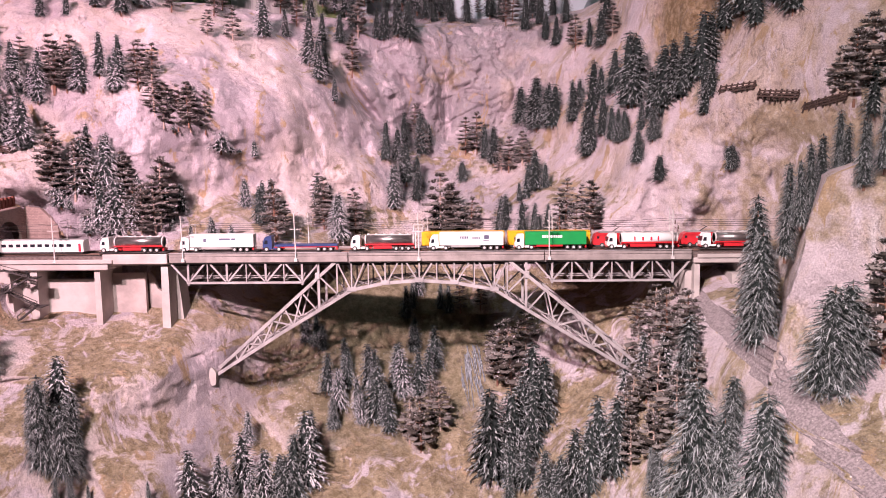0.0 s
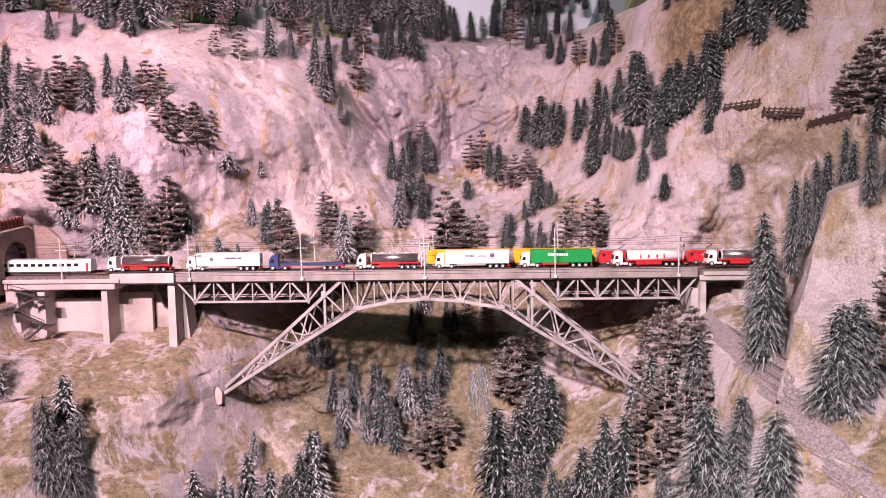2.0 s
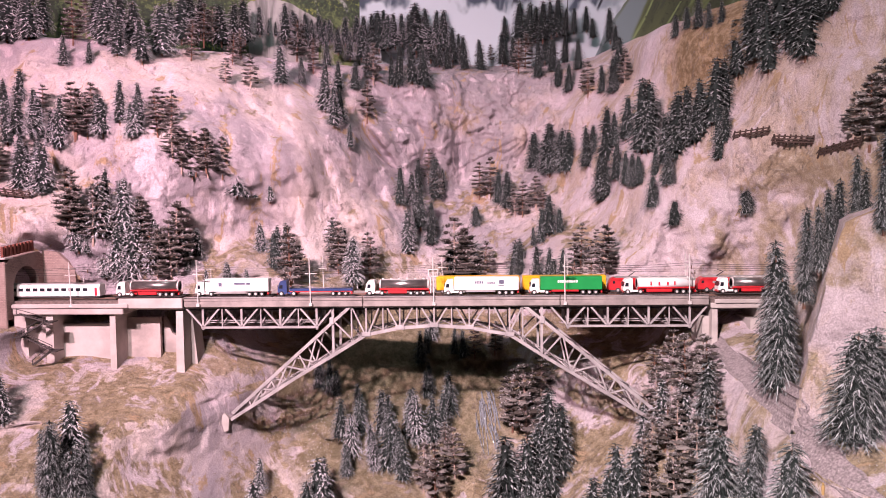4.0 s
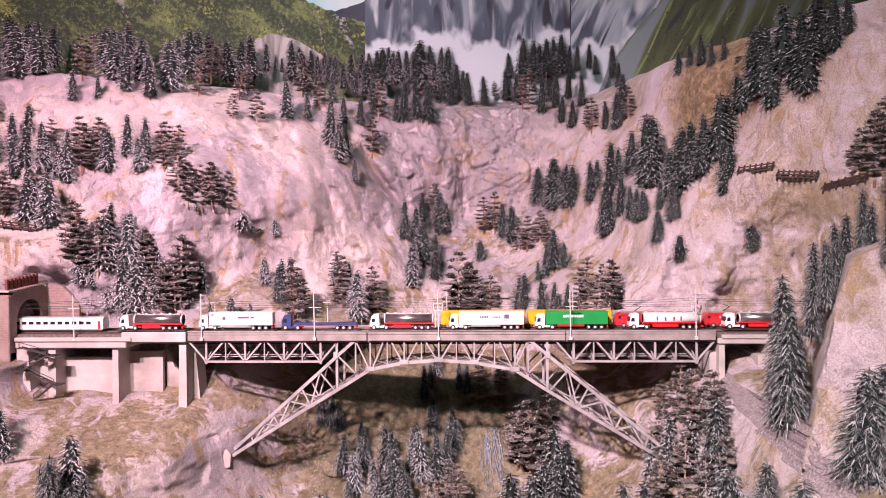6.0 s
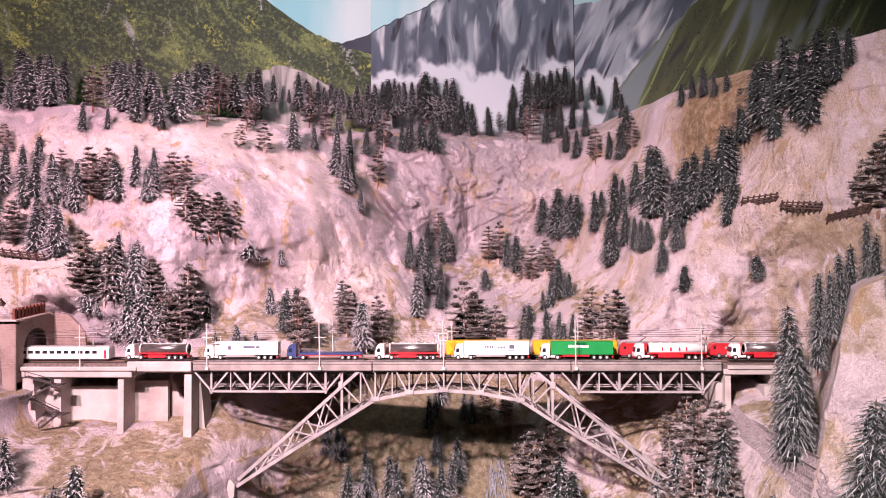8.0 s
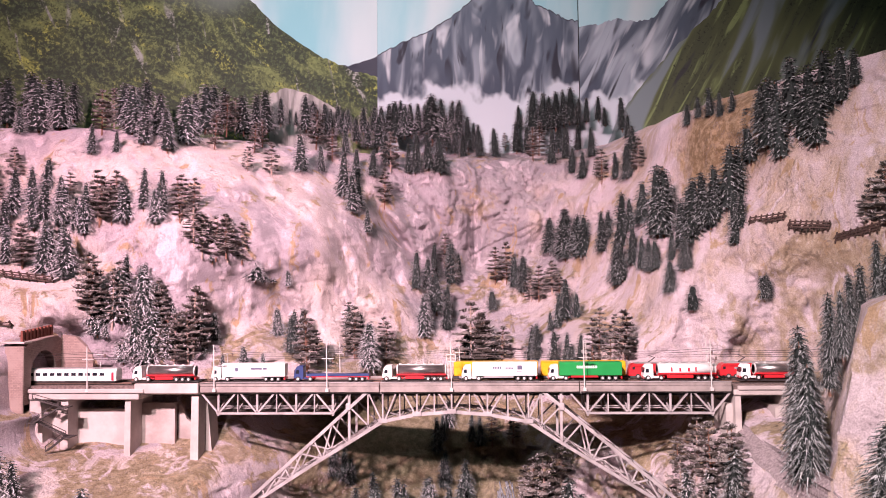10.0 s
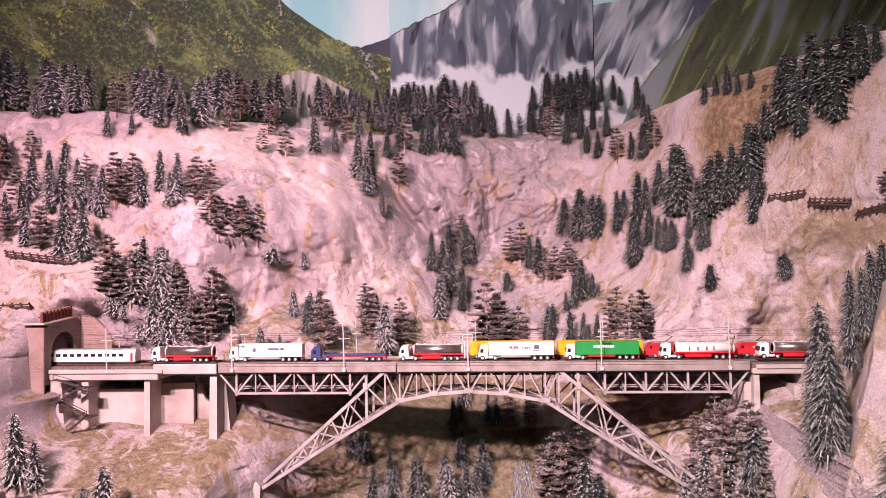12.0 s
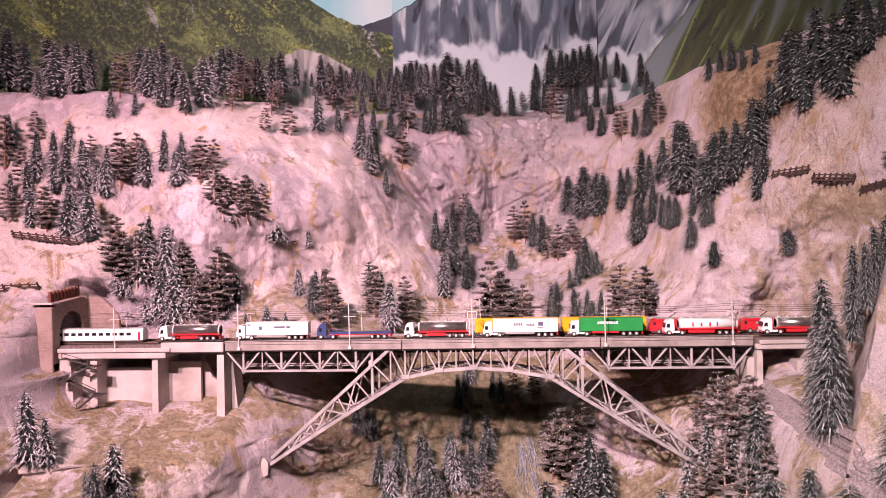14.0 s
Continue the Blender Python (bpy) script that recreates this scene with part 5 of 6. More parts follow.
def spruce_meshes(seed, wide, levels=17, taper=0.55, around=12, pairs=3, thick=0.0082, frost=0.30, droop=0.55, rime=None):
    """A crown of whorls; each branch is a drooping roof-shaped spray with side sprigs and frosted ends."""
    rnd = random.Random(seed)
    vs, fs, frosted = [], [], []
    # dark heart of the crown
    n, rings = 8, 7
    for k in range(rings):
        z = 0.05 + 0.86 * k / (rings - 1)
        for a in range(n):
            r = wide * (1 - z) ** taper * rnd.uniform(0.40, 0.58)
            t = 2 * math.pi * (a + 0.5 * (k % 2)) / n
            vs.append(Vector((r * math.cos(t), r * math.sin(t), z + rnd.uniform(-0.02, 0.02))))
    for k in range(rings - 1):
        for a in range(n):
            p = k * n
            fs.append((p + a, p + (a + 1) % n, p + n + (a + 1) % n, p + n + a))
            frosted.append(0)
    for lv in range(levels):
        u = lv / (levels - 1)
        z = 0.10 + 0.86 * u ** 0.92
        reach = wide * (1.03 - z) ** taper * rnd.uniform(0.90, 1.10) * min(1.0, 0.62 + 2.2 * z) + 0.012
        count = max(5, round(around * (1 - 0.45 * u)))
        turn = rnd.uniform(0, 6.28)
        for b in range(count):
            a = turn + 2 * math.pi * (b + rnd.uniform(-0.22, 0.22)) / count
            way = Vector((math.cos(a), math.sin(a), 0))
            side = Vector((-way.y, way.x, 0))
            length = reach * rnd.uniform(0.78, 1.06)
            root = Vector((0, 0, z + rnd.uniform(-0.020, 0.020)))
            fall = droop * rnd.uniform(0.70, 1.15) * (1 - 0.5 * u)
            half = thick * (1.25 + 2.2 * length) * rnd.uniform(0.85, 1.15)

            def on(f):
                return root + way * length * f + Vector((0, 0, length * (0.10 * f - fall * f * f)))

            base = len(vs)
            steps = ((0.15, 0.55), (0.50, 1.0), (0.80, 0.85), (1.04, 0.10))
            for f, w in steps:
                p = on(f)
                low = Vector((0, 0, -half * w * 0.75))
                vs += [p - side * half * w + low, p, p + side * half * w + low]
            tipped = rnd.random() < frost + 0.30
            for q in range(3):
                for e in (0, 1):
                    i = base + 3 * q + e
                    fs.append((i, i + 1, i + 4, i + 3))
                    frosted.append(1 if tipped and q == 2 or rnd.random() < frost * 0.8 * (q + 1) / 3 else 0)
            for j in range(pairs):
                f = 0.42 + 0.52 * j / max(1, pairs - 1)
                p = on(f)
                for s in (-1, 1):
                    w2 = (way * 0.75 + side * s * rnd.uniform(0.55, 1.0) + Vector((0, 0, rnd.uniform(-0.75, -0.05)))).normalized()
                    tw = (w2.cross(Vector((0, 0, 1))) * 0.8 + Vector((0, 0, rnd.uniform(-0.6, 0.6)))).normalized()
                    blade(vs, fs, p, w2, tw, length * rnd.uniform(0.16, 0.28) + 1.9 * thick, thick * 0.72, rnd.uniform(0.0, 0.35))
                    frosted.append(1 if rnd.random() < frost * (0.55 + 0.9 * j / pairs) else 0)
    for k in range(3):
        t = k * 2.1
        blade(vs, fs, Vector((0, 0, 0.93)), Vector((0.1 * math.cos(t), 0.1 * math.sin(t), 1)), Vector((math.sin(t), -math.cos(t), 0)), 0.065, 0.009, 0)
        frosted.append(0)
    me = bpy.data.meshes.new("crown")
    me.from_pydata(vs, [], fs)
    me.materials.append(SPRUCE_GREEN)
    me.materials.append(rime or FROST)
    me.polygons.foreach_set("material_index", frosted)
    return me


def pine_meshes(seed, wide):
    """A bare stem with limbs that carry flat needle pads in separate tiers, frosted on top."""
    rnd = random.Random(seed)
    vs, fs, frosted, limbs = [], [], [], []
    tiers = 8
    for lv in range(tiers):
        u = lv / (tiers - 1)
        z = 0.20 + 0.76 * u
        reach = wide * (1.0 - 0.62 * max(0, (u - 0.35) / 0.65)) * rnd.uniform(0.85, 1.15)
        pads = 4 if lv < tiers - 2 else 3
        turn = rnd.uniform(0, 6.28)
        for b in range(pads):
            a = turn + 2 * math.pi * (b + rnd.uniform(-0.25, 0.25)) / pads
            out = reach * rnd.uniform(0.50, 0.68) * (0.35 if lv == tiers - 1 else 1)
            c = Vector((math.cos(a) * out, math.sin(a) * out, z + rnd.uniform(-0.028, 0.028)))
            limbs.append((Vector((0, 0, c.z - 0.035)), c))
            size, tall = reach * rnd.uniform(0.34, 0.46) + 0.018, 0.028 * rnd.uniform(0.8, 1.25)
            n, base = 6, len(vs)
            for ring, zz in ((0.40, -0.6), (0.66, 0.0), (0.34, 0.7)):
                for q in range(n):
                    t = 2 * math.pi * q / n + ring
                    rr = size * ring * rnd.uniform(0.7, 1.2)
                    vs.append(c + Vector((math.cos(t) * rr, math.sin(t) * rr, tall * (zz + rnd.uniform(-0.3, 0.3)))))
            for k in range(2):
                for q in range(n):
                    i = base + k * n
                    fs.append((i + q, i + (q + 1) % n, i + n + (q + 1) % n, i + n + q))
                    frosted.append(0)
            fs.append(tuple(base + 2 * n + q for q in range(n)))
            frosted.append(0)
            fs.append(tuple(base + q for q in range(n))[::-1])
            frosted.append(0)
            for i in range(44):
                t = rnd.uniform(0, 6.28)
                rr = size * rnd.uniform(0.15, 0.80)
                d = Vector((math.cos(t), math.sin(t), 0))
                up = rnd.uniform(-0.35, 1.0)
                w = (d * rnd.uniform(0.3, 1.0) + Vector((0, 0, up))).normalized()
                p = c + d * rr + Vector((0, 0, tall * rnd.uniform(-0.5, 0.6)))
                tw = w.cross(Vector((rnd.gauss(0, 1), rnd.gauss(0, 1), rnd.gauss(0, 1)))).normalized()
                blade(vs, fs, p, w, tw, rnd.uniform(0.024, 0.048), 0.0070, 0.0)
                frosted.append(1 if up > 0.15 and rnd.random() < 0.7 else 0)
    me = bpy.data.meshes.new("crown")
    me.from_pydata(vs, [], fs)
    me.materials.append(PINE_GREEN)
    me.materials.append(PINE_FROST)
    me.polygons.foreach_set("material_index", frosted)
    bm = bmesh.new()
    tube((0, 0, -0.04), (0.004, 0, 0.96), 0.019, 0.006, 7, bm)
    for p, q in limbs:
        tube(p, q, 0.007, 0.003, 4, bm)
    tr = bpy.data.meshes.new("trunk")
    bm.to_mesh(tr)
    bm.free()
    return me, tr


def tree_kind(name, crown, trunk, label, category):
    ob = new(name)
    tagged(ob, label, category)
    for n, me in (("trunk", trunk), ("crown", crown)):
        o = new(n, me)
        o.parent = ob
    return ob


def spruce_trunk():
    bm = tube((0, 0, -0.05), (0, 0, 0.95), 0.020, 0.004, 7)
    me = bpy.data.meshes.new("trunk")
    bm.to_mesh(me)
    bm.free()
    me.materials.append(BARK)
    return me


SPRUCE_LABEL = "dark green model spruce with frosted drooping branches on rock"
PINE_LABEL = "model pine with bare trunk and tiered frosted needle clumps"
MODELS = {"spruce": [], "frosted_spruce": [], "near_spruce": [], "wide_spruce": [], "pine": [], "round_spruce": []}
for i in range(5):
    MODELS["spruce"].append((spruce_meshes(10 + i, 0.245 + 0.025 * (i % 3), frost=0.36), spruce_trunk()))
for i in range(5):
    MODELS["frosted_spruce"].append((spruce_meshes(20 + i, 0.255 + 0.03 * (i % 3), frost=0.66, rime=LIT_HOAR), spruce_trunk()))
for i in range(5):
    c, t = pine_meshes(40 + i, 0.25 + 0.03 * (i % 2))
    t.materials.append((BARK, PALE_BARK)[i % 2])
    MODELS["pine"].append((c, t))
for i in range(3):
    MODELS["wide_spruce"].append((spruce_meshes(30 + i, 0.31, 25, 0.55, 17, 6, 0.0042, 0.50, 0.70), spruce_trunk()))
for i in range(3):
    MODELS["near_spruce"].append((spruce_meshes(50 + i, 0.155 + 0.015 * i, 28, 0.50, 16, 5, 0.0042, 0.46, 0.95), spruce_trunk()))
MODELS["round_spruce"].append((spruce_meshes(77, 0.42, 12, 0.42, 15), spruce_trunk()))
FIRST = {}
tree_random = random.Random(5)


def plant(kind, group, x, z, h, y=None):
    """One tree of height h whose foot stands on the slope at x and z."""
    models = MODELS[kind]
    k = tree_random.randrange(len(models))
    m = (Matrix.Translation((x, top_y(x, z) - 0.002 if y is None else y, z - 0.004)) @ pose(0, 0, 0, tree_random.uniform(-3, 3), tree_random.uniform(-3, 3), tree_random.uniform(0, 360))
         @ Matrix.Diagonal((h * tree_random.uniform(0.92, 1.12), h * tree_random.uniform(0.92, 1.12), h, 1)))
    if (kind, k) not in FIRST:
        name, label = {"spruce": ("spruce_tree", SPRUCE_LABEL), "wide_spruce": ("spruce_tree", "broad dark model spruce with heavy frosted branches on the bank"), "pine": ("pine_tree", PINE_LABEL),
                       "near_spruce": ("spruce_tree", "slender dark model spruce with white frosted branch tips"),
                       "frosted_spruce": ("spruce_tree", "lilac-white frosted model spruce with dense branches on rock"),
                       "round_spruce": ("spruce_bush", "small round dark green spruce bush on the rock")}[kind]
        ob = tree_kind(name, models[k][0], models[k][1], label, "bush" if kind == "round_spruce" else "tree")
        ob.matrix_basis = m
        FIRST[kind, k] = ob
    else:
        src = FIRST[kind, k]
        keep = src.matrix_basis.copy()
        src.matrix_basis = Matrix.Identity(4)
        ob = copy_thing(src, m)
        src.matrix_basis = keep
    ob["group"] = group


def grove(group, kind, *spots):
    for x, z, h in spots:
        plant(kind, group, x, z, h)


RAVINE = ((0.684, -0.31, 1.060, 0.235), (0.704, -0.27, 1.068, 0.215), (0.696, -0.30, 1.062, 0.17), (0.726, -0.20, 1.080, 0.25), (0.748, -0.15, 1.092, 0.26),
          (0.78, -0.20, 1.215, 0.17), (0.80, -0.16, 1.25, 0.17), (0.80, -0.22, 1.285, 0.14), (0.83, -0.20, 1.31, 0.15), (0.85, -0.19, 1.33, 0.15),
          (0.885, -0.22, 1.36, 0.14), (0.90, -0.17, 1.38, 0.15))
for x, y, z, h in RAVINE:
    plant("near_spruce", "trees in the ravine at the abutment", x, z, h, y)
grove("trees, upper plateau left", "frosted_spruce",
      (-1.901, 2.102, 0.258), (-1.830, 2.103, 0.200), (-1.713, 2.088, 0.235), (-1.346, 1.921, 0.090), (-1.314, 1.930, 0.175),
      (-1.217, 1.927, 0.171), (-1.577, 2.120, 0.166), (-1.096, 1.844, 0.092), (-1.017, 1.847, 0.070), (-1.024, 1.923, 0.166),
      (-0.968, 1.883, 0.136), (-1.249, 2.095, 0.186), (-0.948, 1.920, 0.149), (-0.905, 1.869, 0.137), (-0.887, 1.906, 0.172),
      (-1.038, 2.073, 0.200), (-1.019, 2.116, 0.168))
grove("trees, upper plateau left", "pine",
      (-1.106, 1.920, 0.146), (-1.389, 2.084, 0.163), (-0.806, 1.896, 0.135), (-0.968, 2.068, 0.168), (-0.949, 2.092, 0.146),
      (-0.673, 1.810, 0.084), (-0.698, 1.898, 0.109), (-0.607, 1.803, 0.114), (-0.687, 1.929, 0.102))
grove("trees, upper plateau saddle", "frosted_spruce",
      (-0.920, 2.086, 0.171), (-0.883, 2.103, 0.173), (-0.842, 2.109, 0.187), (-0.787, 2.144, 0.126), (-0.753, 2.151, 0.063),
      (-0.728, 2.149, 0.063), (-0.539, 1.830, 0.139), (-0.686, 2.126, 0.165), (-0.642, 2.095, 0.153), (-0.486, 1.843, 0.103),
      (-0.590, 2.113, 0.130), (-0.541, 2.127, 0.117), (-0.513, 2.137, 0.104), (-0.422, 1.929, 0.096), (-0.475, 2.083, 0.116),
      (-0.425, 2.057, 0.129), (-0.392, 1.740, 0.168), (-0.354, 1.683, 0.135), (-0.303, 1.615, 0.087), (-0.375, 1.818, 0.125),
      (-0.375, 2.055, 0.155), (-0.365, 2.129, 0.130))
grove("trees, upper plateau saddle", "pine",
      (-0.643, 2.041, 0.178), (-0.463, 1.893, 0.126), (-0.269, 1.720, 0.145), (-0.263, 1.872, 0.153))
grove("trees, upper plateau saddle", "spruce",
      (-0.339, 1.700, 0.118), (-0.317, 1.837, 0.105), (-0.279, 1.895, 0.131))
grove("trees, rim of the central cliff", "spruce",
      (-0.296, 2.086, 0.179), (-0.197, 1.867, 0.122), (-0.175, 1.867, 0.166), (-0.173, 2.144, 0.116), (-0.122, 1.879, 0.155),
      (-0.125, 2.121, 0.142), (-0.079, 1.865, 0.155), (-0.076, 2.052, 0.155), (-0.038, 2.023, 0.154), (0.000, 1.999, 0.113),
      (0.020, 2.043, 0.154), (0.073, 1.980, 0.147), (0.050, 2.042, 0.128), (0.141, 1.988, 0.136), (0.237, 2.033, 0.142))
grove("trees, rim of the central cliff", "frosted_spruce",
      (-0.258, 2.096, 0.153), (-0.198, 2.118, 0.141), (-0.138, 2.078, 0.233), (-0.088, 2.077, 0.168), (-0.025, 2.101, 0.181))
grove("trees, rim of the central cliff", "pine",
      (0.188, 2.047, 0.078))
grove("trees, rim beside the painted mist", "spruce",
      (0.249, 2.150, 0.103), (0.310, 2.138, 0.181), (0.351, 2.127, 0.181), (0.382, 2.137, 0.155), (0.412, 2.130, 0.180),
      (0.449, 2.150, 0.167), (0.474, 2.159, 0.167), (0.508, 2.147, 0.127), (0.541, 2.151, 0.113), (0.583, 2.143, 0.111),
      (0.600, 2.104, 0.084), (0.636, 2.046, 0.136), (0.623, 1.981, 0.096), (0.287, 2.032, 0.129), (0.356, 1.910, 0.147),
      (0.423, 2.037, 0.154), (0.417, 1.939, 0.138), (0.428, 1.869, 0.112), (0.497, 2.018, 0.125), (0.456, 1.835, 0.108),
      (0.499, 1.925, 0.121), (0.547, 1.805, 0.101), (0.574, 1.795, 0.128), (0.601, 1.873, 0.119))
grove("trees, rim beside the painted mist", "spruce",
      (0.582, 1.801, 0.088))
grove("trees, rim beside the painted mist", "pine",
      (0.332, 2.007, 0.152), (0.284, 1.934, 0.138), (0.494, 1.821, 0.083), (0.505, 1.800, 0.123), (0.603, 1.814, 0.116))
grove("trees, left slope upper", "pine",
      (-1.336, 1.677, 0.158), (-1.297, 1.760, 0.104), (-1.261, 1.623, 0.114), (-1.090, 1.671, 0.100), (-0.997, 1.617, 0.132),
      (-0.973, 1.621, 0.125), (-0.764, 1.620, 0.131), (-0.731, 1.636, 0.115))
grove("trees, left slope upper", "frosted_spruce",
      (-1.345, 1.747, 0.102), (-1.243, 1.641, 0.116), (-1.202, 1.675, 0.117), (-1.159, 1.604, 0.122), (-1.171, 1.722, 0.101),
      (-1.135, 1.626, 0.114), (-1.085, 1.619, 0.114), (-1.047, 1.603, 0.098), (-1.026, 1.617, 0.123), (-0.932, 1.627, 0.117),
      (-0.878, 1.663, 0.124), (-0.832, 1.665, 0.117), (-0.837, 1.622, 0.098))
grove("trees, left slope above the barrier", "frosted_spruce",
      (-1.116, 1.508, 0.128), (-1.025, 1.466, 0.133), (-1.193, 1.508, 0.110), (-1.274, 1.571, 0.096), (-1.082, 1.521, 0.113),
      (-0.675, 1.516, 0.041), (-0.582, 1.460, 0.119), (-0.541, 1.452, 0.078), (-0.499, 1.441, 0.078), (-0.562, 1.452, 0.086))
grove("trees, left slope above the barrier", "pine",
      (-1.146, 1.492, 0.126), (-1.250, 1.517, 0.110), (-1.099, 1.504, 0.112), (-0.693, 1.524, 0.121), (-0.661, 1.516, 0.106),
      (-0.635, 1.516, 0.131), (-0.606, 1.509, 0.117))
grove("trees, beside the tunnel portal", "pine",
      (-0.936, 1.383, 0.153), (-0.884, 1.337, 0.153), (-0.850, 1.335, 0.109), (-0.738, 1.226, 0.148), (-0.704, 1.252, 0.191),
      (-0.779, 1.235, 0.109))
grove("trees, beside the tunnel portal", "frosted_spruce",
      (-0.936, 1.344, 0.100), (-0.881, 1.410, 0.126), (-0.830, 1.394, 0.118), (-0.901, 1.313, 0.069), (-0.802, 1.338, 0.127),
      (-0.834, 1.259, 0.139), (-0.816, 1.236, 0.132), (-0.867, 1.259, 0.109), (-0.757, 1.257, 0.094), (-0.701, 1.287, 0.097),
      (-0.670, 1.294, 0.082), (-0.678, 1.257, 0.064), (-0.766, 1.345, 0.080), (-0.548, 1.209, 0.077), (-0.612, 1.220, 0.047),
      (-0.500, 1.208, 0.054))
grove("trees, behind the left span", "frosted_spruce",
      (-0.519, 1.298, 0.085), (-0.464, 1.261, 0.118), (-0.445, 1.264, 0.119), (-0.257, 1.197, 0.137), (-0.296, 1.274, 0.089))
grove("trees, behind the left span", "pine",
      (-0.403, 1.212, 0.145), (-0.390, 1.220, 0.099), (-0.302, 1.225, 0.121), (-0.217, 1.202, 0.133))
grove("trees, behind the left span", "spruce",
      (-0.327, 1.282, 0.107), (-0.246, 1.182, 0.070), (-0.222, 1.167, 0.072))
grove("trees, gully head", "spruce",
      (-0.152, 1.428, 0.141), (-0.045, 1.292, 0.118), (-0.095, 1.364, 0.121), (0.021, 1.155, 0.148), (0.194, 1.430, 0.125),
      (0.221, 1.409, 0.134), (0.332, 1.330, 0.127), (0.365, 1.337, 0.081), (0.289, 1.295, 0.064))
grove("trees, gully head", "frosted_spruce",
      (-0.117, 1.423, 0.123), (-0.117, 1.268, 0.153), (-0.010, 1.476, 0.087))
grove("trees, gully head", "pine",
      (-0.063, 1.507, 0.130), (-0.030, 1.443, 0.128), (0.039, 1.173, 0.221), (0.075, 1.155, 0.203), (0.124, 1.444, 0.138),
      (0.165, 1.443, 0.158), (0.246, 1.381, 0.111), (0.313, 1.407, 0.120), (0.335, 1.388, 0.088))
grove("trees, gully head", "round_spruce",
      (0.110, 1.352, 0.073))
grove("trees, knoll behind the crown", "spruce",
      (0.224, 1.156, 0.163), (0.240, 1.208, 0.107), (0.304, 1.162, 0.132), (0.313, 1.191, 0.093), (0.343, 1.191, 0.074))
grove("trees, knoll behind the crown", "pine",
      (0.371, 1.224, 0.126), (0.392, 1.193, 0.117), (0.447, 1.226, 0.147))
grove("trees, right gully", "spruce",
      (0.322, 1.553, 0.138), (0.372, 1.527, 0.184), (0.422, 1.533, 0.150), (0.399, 1.555, 0.122), (0.469, 1.544, 0.114),
      (0.491, 1.591, 0.096), (0.492, 1.432, 0.142), (0.516, 1.552, 0.183), (0.539, 1.604, 0.109), (0.565, 1.617, 0.142),
      (0.527, 1.495, 0.122), (0.553, 1.474, 0.099), (0.588, 1.573, 0.219), (0.611, 1.604, 0.168), (0.601, 1.502, 0.088),
      (0.617, 1.477, 0.085), (0.580, 1.418, 0.078), (0.628, 1.532, 0.144), (0.653, 1.561, 0.173), (0.689, 1.588, 0.124),
      (0.706, 1.618, 0.124), (0.727, 1.536, 0.104), (0.730, 1.630, 0.185), (0.763, 1.660, 0.154))
grove("trees, right gully", "spruce",
      (0.804, 1.761, 0.155), (0.651, 1.578, 0.096))
grove("trees, right gully", "round_spruce",
      (0.626, 1.367, 0.070))
grove("trees, right crest", "spruce",
      (0.830, 1.788, 0.196), (0.842, 1.754, 0.161), (0.817, 1.834, 0.137), (0.868, 1.832, 0.191), (0.845, 1.825, 0.150),
      (0.884, 1.790, 0.199), (0.895, 1.769, 0.168), (0.923, 1.850, 0.168), (0.944, 1.869, 0.138), (0.704, 1.917, 0.070),
      (0.726, 1.931, 0.068), (0.743, 1.921, 0.092), (0.756, 1.910, 0.073), (0.777, 1.914, 0.064), (0.964, 1.902, 0.095))
grove("trees, right flank", "pine",
      (0.932, 1.555, 0.116), (0.959, 1.541, 0.165), (0.980, 1.551, 0.187))
grove("trees, right flank", "spruce",
      (0.987, 1.511, 0.125))
grove("trees, right flank", "near_spruce",
      (0.810, 1.375, 0.128), (0.835, 1.403, 0.121), (0.781, 1.396, 0.105), (0.793, 1.402, 0.092), (0.813, 1.412, 0.086))
grove("trees, near right bank", "wide_spruce",
      (0.723, 1.024, 0.195), (0.765, 1.054, 0.171), (0.604, 0.831, 0.211), (0.606, 0.883, 0.143), (0.570, 0.796, 0.171),
      (0.529, 0.753, 0.270), (0.495, 0.746, 0.099))
grove("trees, near right bank", "pine",
      (0.812, 1.080, 0.217), (0.530, 0.901, 0.142), (0.543, 0.863, 0.140), (0.494, 0.812, 0.135), (0.603, 0.989, 0.151),
      (0.505, 0.790, 0.127), (0.557, 0.845, 0.142), (0.471, 0.790, 0.114), (0.543, 0.983, 0.097), (0.577, 0.960, 0.174),
      (0.567, 0.982, 0.148), (0.611, 1.017, 0.118), (0.529, 0.861, 0.115), (0.591, 0.937, 0.114), (0.467, 0.755, 0.122),
      (0.524, 0.815, 0.103), (0.596, 0.910, 0.130))
grove("trees, near right bank", "near_spruce",
      (0.578, 0.882, 0.226), (0.495, 0.759, 0.073))
grove("trees, near right bank", "frosted_spruce",
      (0.538, 0.903, 0.115), (0.501, 0.862, 0.095), (0.567, 0.909, 0.133))
grove("trees, near right bank", "spruce",
      (0.414, 0.716, 0.187), (0.435, 0.729, 0.190), (0.381, 0.679, 0.170), (0.350, 0.663, 0.171))
grove("trees, gorge below the arch", "spruce",
      (-0.257, 0.820, 0.109), (-0.231, 0.745, 0.075), (-0.210, 0.819, 0.111), (-0.147, 0.821, 0.126), (-0.126, 0.750, 0.153),
      (-0.085, 0.736, 0.120), (-0.072, 0.800, 0.143), (-0.019, 0.781, 0.136), (-0.040, 0.878, 0.084), (0.026, 0.838, 0.132),
      (-0.337, 0.928, 0.082), (-0.302, 0.912, 0.098), (-0.058, 0.967, 0.102), (0.041, 0.988, 0.086))
grove("trees, gorge below the arch", "frosted_spruce",
      (-0.225, 0.776, 0.116), (-0.173, 0.773, 0.093), (-0.162, 0.749, 0.084), (-0.057, 0.786, 0.143), (-0.027, 1.023, 0.087))
